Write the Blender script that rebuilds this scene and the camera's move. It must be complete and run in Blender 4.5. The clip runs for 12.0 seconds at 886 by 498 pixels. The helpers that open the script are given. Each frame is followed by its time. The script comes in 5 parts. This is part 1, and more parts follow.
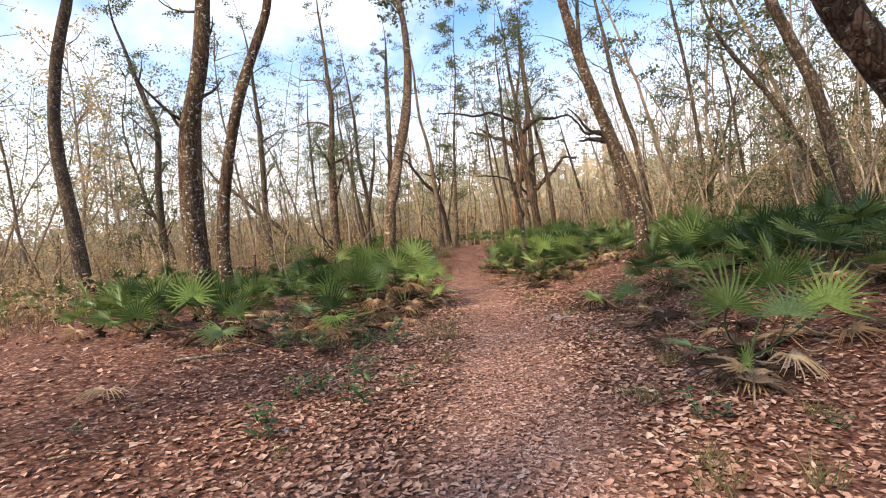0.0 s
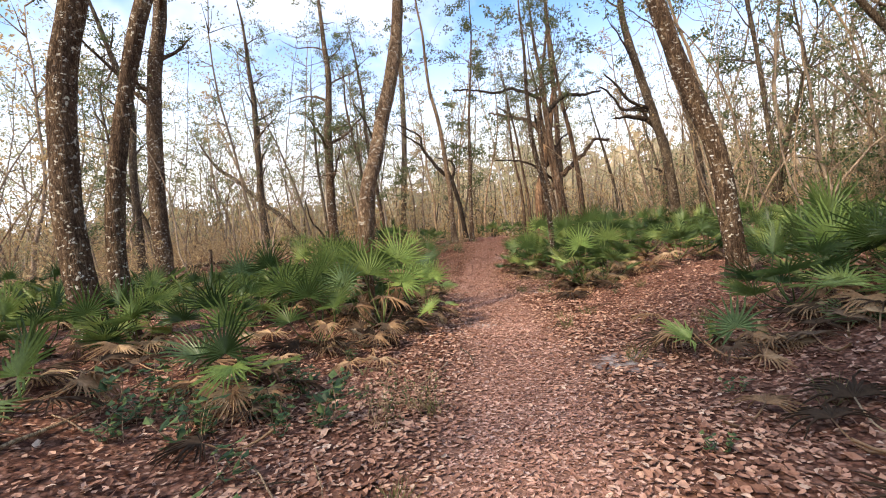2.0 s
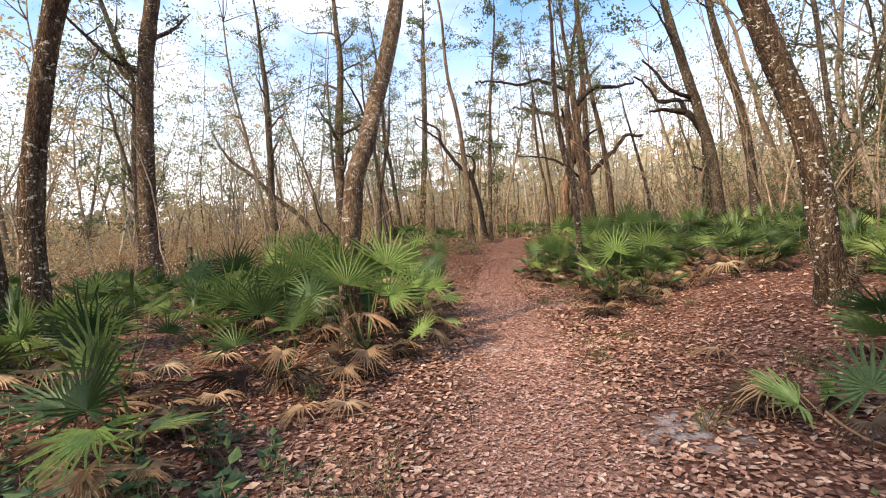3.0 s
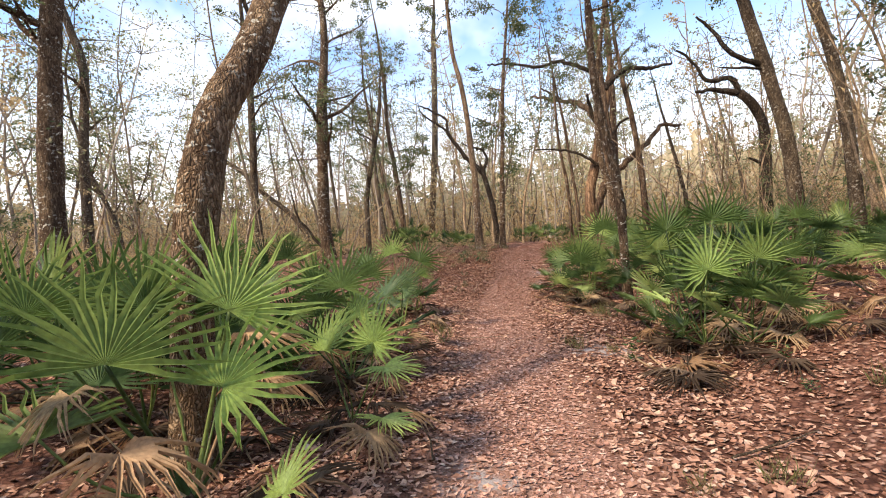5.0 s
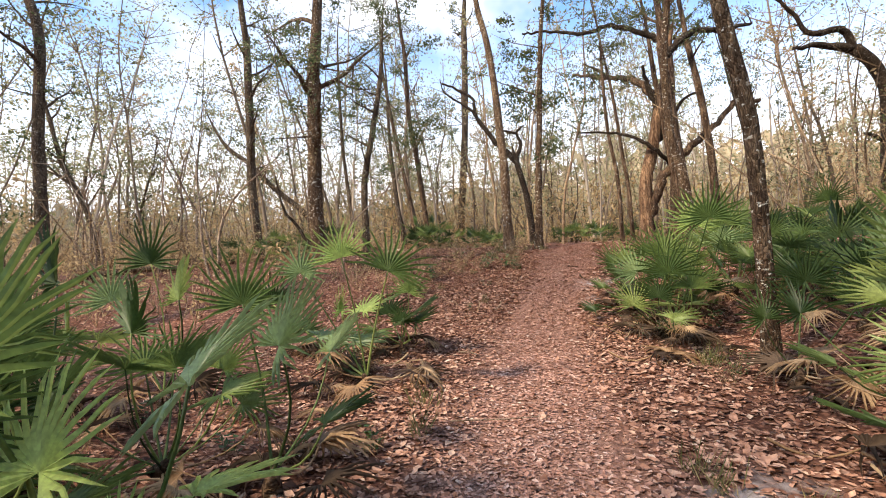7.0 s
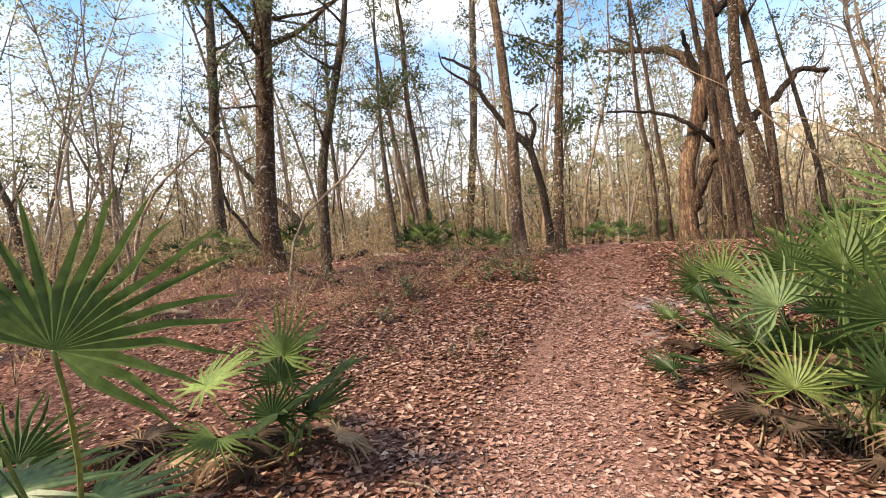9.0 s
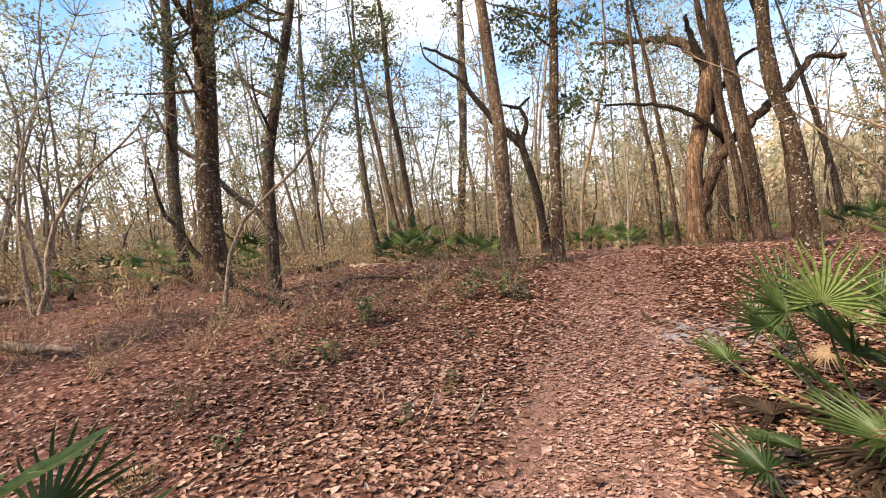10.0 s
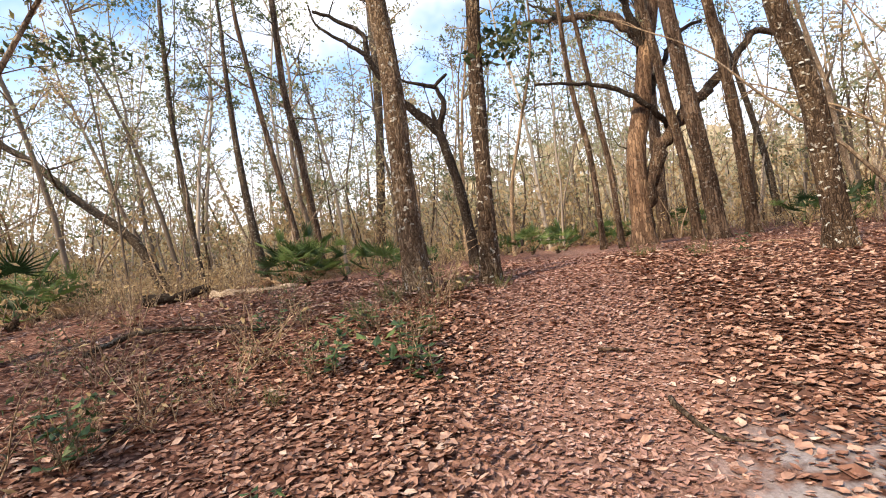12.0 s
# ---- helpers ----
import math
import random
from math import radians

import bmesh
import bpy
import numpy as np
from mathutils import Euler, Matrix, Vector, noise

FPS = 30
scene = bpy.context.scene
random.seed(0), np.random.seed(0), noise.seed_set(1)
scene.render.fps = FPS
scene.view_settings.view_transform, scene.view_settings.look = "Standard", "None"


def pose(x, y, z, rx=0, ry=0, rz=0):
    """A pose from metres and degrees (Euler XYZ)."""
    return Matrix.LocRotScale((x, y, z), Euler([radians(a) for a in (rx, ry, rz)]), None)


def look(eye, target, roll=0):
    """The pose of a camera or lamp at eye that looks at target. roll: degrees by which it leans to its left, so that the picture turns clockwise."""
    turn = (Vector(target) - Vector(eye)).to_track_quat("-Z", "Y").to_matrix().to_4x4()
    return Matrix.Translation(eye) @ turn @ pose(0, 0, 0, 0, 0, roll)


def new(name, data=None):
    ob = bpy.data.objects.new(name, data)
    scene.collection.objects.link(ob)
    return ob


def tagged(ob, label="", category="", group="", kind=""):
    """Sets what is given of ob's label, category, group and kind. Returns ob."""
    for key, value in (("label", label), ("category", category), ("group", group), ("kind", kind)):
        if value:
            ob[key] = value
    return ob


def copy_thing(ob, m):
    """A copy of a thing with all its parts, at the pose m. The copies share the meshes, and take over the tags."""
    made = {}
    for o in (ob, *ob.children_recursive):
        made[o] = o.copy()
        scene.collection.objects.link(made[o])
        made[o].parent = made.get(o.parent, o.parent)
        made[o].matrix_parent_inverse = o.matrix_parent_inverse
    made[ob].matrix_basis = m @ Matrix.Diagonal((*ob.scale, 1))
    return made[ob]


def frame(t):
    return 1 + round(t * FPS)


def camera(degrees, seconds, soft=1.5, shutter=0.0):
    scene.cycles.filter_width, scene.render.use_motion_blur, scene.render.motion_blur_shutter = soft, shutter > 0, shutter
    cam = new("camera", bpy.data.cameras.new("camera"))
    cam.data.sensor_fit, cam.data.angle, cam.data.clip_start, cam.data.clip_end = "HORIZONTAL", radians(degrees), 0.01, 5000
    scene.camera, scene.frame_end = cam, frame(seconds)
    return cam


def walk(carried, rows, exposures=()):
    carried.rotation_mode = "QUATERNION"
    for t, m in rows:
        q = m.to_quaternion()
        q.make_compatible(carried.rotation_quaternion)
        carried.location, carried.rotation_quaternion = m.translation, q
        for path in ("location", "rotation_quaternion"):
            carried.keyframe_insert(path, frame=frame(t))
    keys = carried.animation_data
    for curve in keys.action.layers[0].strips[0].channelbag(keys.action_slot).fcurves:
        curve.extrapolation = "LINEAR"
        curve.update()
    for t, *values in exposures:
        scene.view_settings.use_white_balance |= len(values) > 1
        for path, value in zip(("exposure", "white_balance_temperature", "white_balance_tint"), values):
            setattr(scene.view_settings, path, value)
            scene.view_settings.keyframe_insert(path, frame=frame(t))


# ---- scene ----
cam = camera(86.86, 12.0, soft=1.05)
# seconds, eye (x, y, z), yaw to the left, pitch up, roll
ROWS = [
    (0.0, 0.000, 0.000, 1.482, -0.00, -0.61, -5.31),
    (0.5, 0.110, 0.896, 1.493, -0.41, 0.40, -3.52),
    (1.0, 0.199, 1.722, 1.498, 0.71, -0.21, -6.84),
    (1.5, 0.274, 2.521, 1.500, 1.45, -1.55, -5.14),
    (2.0, 0.426, 3.261, 1.521, 2.69, -1.52, -4.90),
    (2.5, 0.532, 4.046, 1.524, 4.21, -1.48, -4.24),
    (4.5, 0.902, 7.350, 1.562, 7.29, -1.06, -3.69),
    (5.0, 0.863, 8.294, 1.533, 7.52, -0.88, -3.46),
    (5.5, 0.863, 9.280, 1.510, 7.73, -0.54, -3.57),
    (6.0, 0.851, 10.211, 1.465, 8.87, -0.47, -3.12),
    (6.5, 0.862, 11.031, 1.439, 10.52, -0.57, -3.08),
    (8.5, 0.790, 14.360, 1.461, 13.70, -0.09, -3.33),
    (9.0, 0.736, 15.175, 1.432, 13.69, -0.12, -3.46),
    (9.5, 0.668, 16.020, 1.426, 13.49, -0.20, -3.90),
    (10.0, 0.686, 16.839, 1.462, 12.99, 0.66, -4.29),
    (10.5, 0.625, 17.637, 1.481, 9.63, 1.09, -6.14),
    (11.0, 0.601, 18.397, 1.485, 9.91, 0.02, -5.14),
    (11.5, 0.632, 19.211, 1.527, 6.19, 0.48, -6.46),
    (12.0, 0.707, 19.985, 1.572, 4.50, 0.67, -6.85),
]
walk(cam, [(t, pose(x, y, z, 90 + pitch, 0, yaw) @ pose(0, 0, 0, 0, 0, roll)) for t, x, y, z, yaw, pitch, roll in ROWS])

# ---- world, sun, exposure ----
scene.view_settings.exposure = 0.0
world = bpy.data.worlds.new("sky_world")
scene.world = world
world.use_nodes = True
wt = world.node_tree
wt.nodes.clear()
w_out = wt.nodes.new("ShaderNodeOutputWorld")
w_bg = wt.nodes.new("ShaderNodeBackground")
w_sky = wt.nodes.new("ShaderNodeTexSky")
w_sky.sky_type = "NISHITA"
w_sky.sun_disc = False
w_sky.sun_elevation = radians(45)
w_sky.sun_rotation = radians(225)
w_sky.air_density, w_sky.dust_density, w_sky.ozone_density = 1.0, 0.6, 1.2
# thin broken cloud over the blue
w_co = wt.nodes.new("ShaderNodeTexCoord")
w_map = wt.nodes.new("ShaderNodeMapping")
w_map.inputs["Scale"].default_value = (1.6, 1.6, 2.0)
w_map.inputs["Location"].default_value = (0.35, 0.2, 0.1)
w_noise = wt.nodes.new("ShaderNodeTexNoise")
w_noise.inputs["Scale"].default_value = 1.5
w_noise.inputs["Detail"].default_value = 5
w_noise.inputs["Roughness"].default_value = 0.55
w_ramp = wt.nodes.new("ShaderNodeValToRGB")
w_ramp.color_ramp.elements[0].position, w_ramp.color_ramp.elements[1].position = 0.43, 0.64
w_mix = wt.nodes.new("ShaderNodeMix")
w_mix.data_type = "RGBA"
w_mix.inputs["B"].default_value = (6.3, 6.25, 6.5, 1)
wt.links.new(w_co.outputs["Generated"], w_map.inputs["Vector"])
wt.links.new(w_map.outputs["Vector"], w_noise.inputs["Vector"])
wt.links.new(w_noise.outputs["Fac"], w_ramp.inputs["Fac"])
w_sep = wt.nodes.new("ShaderNodeSeparateXYZ")
w_low = wt.nodes.new("ShaderNodeMapRange")
w_low.interpolation_type = "SMOOTHSTEP"
w_low.inputs["From Min"].default_value, w_low.inputs["From Max"].default_value = 0.1, 0.46
w_low.inputs["To Min"].default_value, w_low.inputs["To Max"].default_value = 1.0, 0.0
w_max = wt.nodes.new("ShaderNodeMath")
w_max.operation = "MAXIMUM"
wt.links.new(w_co.outputs["Generated"], w_sep.inputs[0])
wt.links.new(w_sep.outputs["Z"], w_low.inputs["Value"])
wt.links.new(w_low.outputs[0], w_max.inputs[0])
wt.links.new(w_ramp.outputs["Color"], w_max.inputs[1])
wt.links.new(w_max.outputs[0], w_mix.inputs["Factor"])
w_tint = wt.nodes.new("ShaderNodeMix")
w_tint.data_type, w_tint.blend_type = "RGBA", "MULTIPLY"
w_tint.inputs["Factor"].default_value = 1.0
w_tint.inputs["B"].default_value = (0.92, 1.2, 1.36, 1)
wt.links.new(w_sky.outputs["Color"], w_tint.inputs["A"])
wt.links.new(w_tint.outputs["Result"], w_mix.inputs["A"])
wt.links.new(w_mix.outputs["Result"], w_bg.inputs["Color"])
wt.links.new(w_bg.outputs["Background"], w_out.inputs["Surface"])
w_bg.inputs["Strength"].default_value = 0.262

sun = new("sun", bpy.data.lights.new("sun", "SUN"))
sun.data.energy, sun.data.angle, sun.data.color = 6.5, radians(6), (1.0, 0.81, 0.59)
sun.matrix_world = look((-13.5, -13.5, 19), (0, 0, 0))


# ---- materials ----
def material(name, rough=0.85, spec=0.3):
    m = bpy.data.materials.new(name)
    m.use_nodes = True
    b = m.node_tree.nodes["Principled BSDF"]
    b.inputs["Roughness"].default_value = rough
    b.inputs["Specular IOR Level"].default_value = spec
    return m, m.node_tree, b


def node(t, kind, **values):
    n = t.nodes.new(kind)
    for key, value in values.items():
        n.inputs[key.replace("_", " ")].default_value = value
    return n


def ramp(t, source, stops):
    n = t.nodes.new("ShaderNodeValToRGB")
    e = n.color_ramp.elements
    while len(e) < len(stops):
        e.new(0.5)
    for k, (p, c) in enumerate(stops):
        e[k].position, e[k].color = p, (*c, 1)
    t.links.new(source, n.inputs["Fac"])
    return n.outputs["Color"]


def mixed(t, fac, a, b, kind="MIX"):
    n = t.nodes.new("ShaderNodeMix")
    n.data_type, n.blend_type = "RGBA", kind
    for value, socket in ((fac, n.inputs["Factor"]), (a, n.inputs["A"]), (b, n.inputs["B"])):
        if isinstance(value, bpy.types.NodeSocket):
            t.links.new(value, socket)
        else:
            socket.default_value = value if isinstance(value, (int, float)) else (*value, 1)
    return n.outputs["Result"]


def bump(t, b, height, strength, distance):
    n = node(t, "ShaderNodeBump", Strength=strength, Distance=distance)
    t.links.new(height, n.inputs["Height"])
    t.links.new(n.outputs["Normal"], b.inputs["Normal"])


def position(t, scale=(1, 1, 1)):
    g = t.nodes.new("ShaderNodeTexCoord")
    m = t.nodes.new("ShaderNodeMapping")
    m.inputs["Scale"].default_value = scale
    t.links.new(g.outputs["Object"], m.inputs["Vector"])
    return m.outputs["Vector"]


def textured(t, kind, vector, out, **values):
    n = node(t, kind, **values)
    t.links.new(vector, n.inputs["Vector"])
    return n.outputs[out]


def bark_material(name, dark, mid, pale, lichen=0.5, ridges=1.0, plates=30.0, stretch=0.3):
    """Rough bark: upright plates of uneven tone with dark cracks between, and crusts of pale lichen."""
    m, t, b = material(name, 0.95, 0.12)
    v, v2 = position(t, (1, 1, stretch)), position(t)
    warp = node(t, "ShaderNodeTexNoise", Scale=7.0, Detail=3.0)
    t.links.new(v2, warp.inputs["Vector"])
    bent = t.nodes.new("ShaderNodeVectorMath")
    bent.operation = "MULTIPLY_ADD"
    bent.inputs[1].default_value = (0.11, 0.11, 0.11)
    t.links.new(warp.outputs["Color"], bent.inputs[0])
    t.links.new(v, bent.inputs[2])
    cells = node(t, "ShaderNodeTexVoronoi", Scale=plates)
    cracks = node(t, "ShaderNodeTexVoronoi", Scale=plates)
    cracks.feature = "DISTANCE_TO_EDGE"
    t.links.new(bent.outputs[0], cells.inputs["Vector"])
    t.links.new(bent.outputs[0], cracks.inputs["Vector"])
    tone = t.nodes.new("ShaderNodeSeparateColor")
    t.links.new(cells.outputs["Color"], tone.inputs["Color"])
    grain = textured(t, "ShaderNodeTexNoise", v, "Fac", Scale=34.0, Detail=5.0, Roughness=0.6)
    broad = textured(t, "ShaderNodeTexNoise", position(t, (1.4, 1.4, 0.7)), "Fac", Scale=2.6, Detail=4.0)
    col = mixed(t, 0.5, ramp(t, tone.outputs[0], ((0.0, dark), (0.55, mid), (1.0, pale))), ramp(t, grain, ((0.25, dark), (0.5, mid), (0.8, pale))))
    col = mixed(t, 1.0, col, ramp(t, cracks.outputs["Distance"], ((0.0, (0.38, 0.35, 0.32)), (0.14, (1.15, 1.15, 1.15)))), "MULTIPLY")
    col = mixed(t, 1.0, col, ramp(t, broad, ((0.32, (0.62, 0.57, 0.53)), (0.5, (1.0, 0.95, 0.88)), (0.68, (1.5, 1.46, 1.27)))), "MULTIPLY")
    spots = textured(t, "ShaderNodeTexNoise", position(t, (1, 1, 1.5)), "Fac", Scale=13.0, Detail=4.0, Roughness=0.65)
    where = textured(t, "ShaderNodeTexNoise", v2, "Fac", Scale=2.4, Detail=2.0)
    f = t.nodes.new("ShaderNodeMath")
    f.operation = "MULTIPLY"
    t.links.new(ramp(t, spots, ((0.595, (0, 0, 0)), (0.615, (1, 1, 1)))), f.inputs[0])
    t.links.new(ramp(t, where, ((0.35, (0, 0, 0)), (0.55, (lichen, lichen, lichen)))), f.inputs[1])
    col = mixed(t, f.outputs[0], col, (0.72, 0.68, 0.58))
    t.links.new(col, b.inputs["Base Color"])
    h = t.nodes.new("ShaderNodeMath")
    h.operation = "MULTIPLY_ADD"
    h.inputs[1].default_value = 3.0
    t.links.new(cracks.outputs["Distance"], h.inputs[0])
    t.links.new(grain, h.inputs[2])
    bump(t, b, h.outputs[0], 0.9 * ridges, 0.02)
    return m


BARK = bark_material("oak_bark", (0.027, 0.017, 0.011), (0.122, 0.083, 0.057), (0.290, 0.215, 0.152), 1.0, 1.0, 40.0, 0.2)
BARK_FLAKY = bark_material("flaky_bark", (0.055, 0.033, 0.020), (0.208, 0.143, 0.097), (0.470, 0.362, 0.260), 0.8, 1.0, 44.0, 0.2)
BARK_RED = bark_material("brown_bark", (0.024, 0.015, 0.011), (0.110, 0.074, 0.052), (0.240, 0.166, 0.119), 0.3, 1.2, 14.0, 0.1)
BARK_GREY = bark_material("grey_bark", (0.032, 0.025, 0.018), (0.092, 0.069, 0.051), (0.196, 0.155, 0.116), 0.4, 0.7)
BARK_DARK = bark_material("dark_bark", (0.013, 0.010, 0.008), (0.041, 0.030, 0.023), (0.090, 0.070, 0.056), 0.2, 0.8)
# pale wood; on woodland trunks its lightness stands in for veiling glare
BARK_PALE = bark_material("pale_bark", (0.17, 0.13, 0.1), (0.33, 0.26, 0.2), (0.5, 0.41, 0.33), 0.3, 0.5)
# the lighter trunks have sky glare mixed into their colour
BARK_FAR, bt, bb = material("far_bark", 0.95, 0.1)
bt.links.new(ramp(bt, bt.nodes.new("ShaderNodeNewGeometry").outputs["Random Per Island"], ((0.0, (0.06, 0.044, 0.033)), (0.35, (0.17, 0.13, 0.095)), (0.7, (0.33, 0.265, 0.2)), (1.0, (0.5, 0.42, 0.33)))), bb.inputs["Base Color"])
BARK_DEAD = bark_material("barkless_wood", (0.045, 0.026, 0.017), (0.19, 0.118, 0.077), (0.42, 0.285, 0.185), 0.1, 0.6, 16.0, 0.06)
STEM = bark_material("thin_stem_bark", (0.17, 0.12, 0.08), (0.34, 0.25, 0.17), (0.5, 0.39, 0.28), 0.1, 0.4)


def leaf_material(name, stops, rough=0.5, through_light=0.3, spec=0.35, by_object=False):
    """Thin leaves: colour varies leaf by leaf, and some light comes through."""
    m, t, b = material(name, rough, spec)
    if by_object:
        r = t.nodes.new("ShaderNodeObjectInfo").outputs["Random"]
    else:
        r = t.nodes.new("ShaderNodeNewGeometry").outputs["Random Per Island"]
    col = ramp(t, r, stops)
    fine = textured(t, "ShaderNodeTexNoise", position(t), "Fac", Scale=30.0, Detail=3.0)
    col = mixed(t, 1.0, col, ramp(t, fine, ((0.3, (0.72, 0.72, 0.72)), (0.7, (1.25, 1.25, 1.2)))), "MULTIPLY")
    t.links.new(col, b.inputs["Base Color"])
    if through_light:
        tr = t.nodes.new("ShaderNodeBsdfTranslucent")
        t.links.new(col, tr.inputs["Color"])
        mix = t.nodes.new("ShaderNodeMixShader")
        mix.inputs["Fac"].default_value = through_light
        t.links.new(b.outputs["BSDF"], mix.inputs[1])
        t.links.new(tr.outputs["BSDF"], mix.inputs[2])
        t.links.new(mix.outputs["Shader"], t.nodes["Material Output"].inputs["Surface"])
    return m


LEAF = leaf_material("oak_leaves", ((0.0, (0.05, 0.075, 0.028)), (0.4, (0.09, 0.125, 0.05)), (0.75, (0.17, 0.19, 0.08)), (1.0, (0.3, 0.26, 0.12))), 0.45, 0.45)
LEAF_YELLOW = leaf_material("yellowing_leaves", ((0.0, (0.2, 0.2, 0.1)), (0.5, (0.38, 0.34, 0.18)), (1.0, (0.52, 0.42, 0.25))), 0.5, 0.5)
LEAF_OLIVE = leaf_material("olive_leaves", ((0.0, (0.11, 0.125, 0.055)), (0.5, (0.22, 0.215, 0.1)), (1.0, (0.36, 0.31, 0.16))), 0.5, 0.5)
# leaf colour lightened to carry the glare of the sky behind
LEAF_PALE = leaf_material("glare_paled_leaves", ((0.0, (0.28, 0.3, 0.16)), (0.5, (0.48, 0.48, 0.29)), (1.0, (0.64, 0.58, 0.4))), 0.5, 0.6)
LEAF_BROWN = leaf_material("withered_leaves", ((0.0, (0.340, 0.228, 0.112)), (0.5, (0.550, 0.399, 0.208)), (1.0, (0.680, 0.522, 0.296))), 0.6, 0.5)
SEEDLING = leaf_material("seedling_leaves", ((0.0, (0.03, 0.06, 0.022)), (0.6, (0.06, 0.11, 0.04)), (1.0, (0.15, 0.21, 0.065))))
GRASS = leaf_material("grass_blades", ((0.0, (0.09, 0.1, 0.035)), (0.5, (0.16, 0.16, 0.06)), (1.0, (0.33, 0.27, 0.13))))
FROND = leaf_material("palmetto_green", ((0.0, (0.036, 0.066, 0.022)), (0.45, (0.096, 0.15, 0.043)), (0.78, (0.185, 0.255, 0.076)), (1.0, (0.315, 0.38, 0.125))), 0.46, 0.36, 0.42, True)
# sunlight painted into the colour of open fans; also the small yellowish ones
FROND_SUNLIT_YOUNG = leaf_material("palmetto_sunlit_yellow_green", ((0.0, (0.265, 0.375, 0.112)), (1.0, (0.44, 0.55, 0.19))), 0.4, 0.45, 0.45, True)
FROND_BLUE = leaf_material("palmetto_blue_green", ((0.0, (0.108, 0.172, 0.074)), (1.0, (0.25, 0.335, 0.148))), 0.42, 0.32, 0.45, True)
# distance haze painted in as a pale leaf colour
LEAF_HAZE = leaf_material("haze_paled_foliage", ((0.0, (0.26, 0.27, 0.13)), (0.5, (0.45, 0.42, 0.24)), (1.0, (0.62, 0.52, 0.33))), 0.6, 0.5)
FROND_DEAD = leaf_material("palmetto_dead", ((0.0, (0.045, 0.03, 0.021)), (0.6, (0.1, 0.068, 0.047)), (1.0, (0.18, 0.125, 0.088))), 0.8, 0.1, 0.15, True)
FROND_DRY = leaf_material("palmetto_dry", ((0.0, (0.276, 0.166, 0.092)), (0.6, (0.442, 0.294, 0.175)), (1.0, (0.552, 0.414, 0.267))), 0.7, 0.2, 0.2, True)
LITTER = leaf_material("fallen_leaves", ((0.0, (0.1, 0.047, 0.031)), (0.25, (0.215, 0.104, 0.07)), (0.5, (0.345, 0.182, 0.125)), (0.75, (0.455, 0.263, 0.188)), (0.94, (0.525, 0.335, 0.247)), (1.0, (0.57, 0.43, 0.34))), 0.68, 0.0, 0.22)
SCRAPS = leaf_material("trodden_leaf_scraps", ((0.0, (0.205, 0.103, 0.077)), (0.4, (0.37, 0.2, 0.153)), (0.75, (0.475, 0.284, 0.224)), (1.0, (0.56, 0.39, 0.325))), 0.75, 0.0, 0.15)


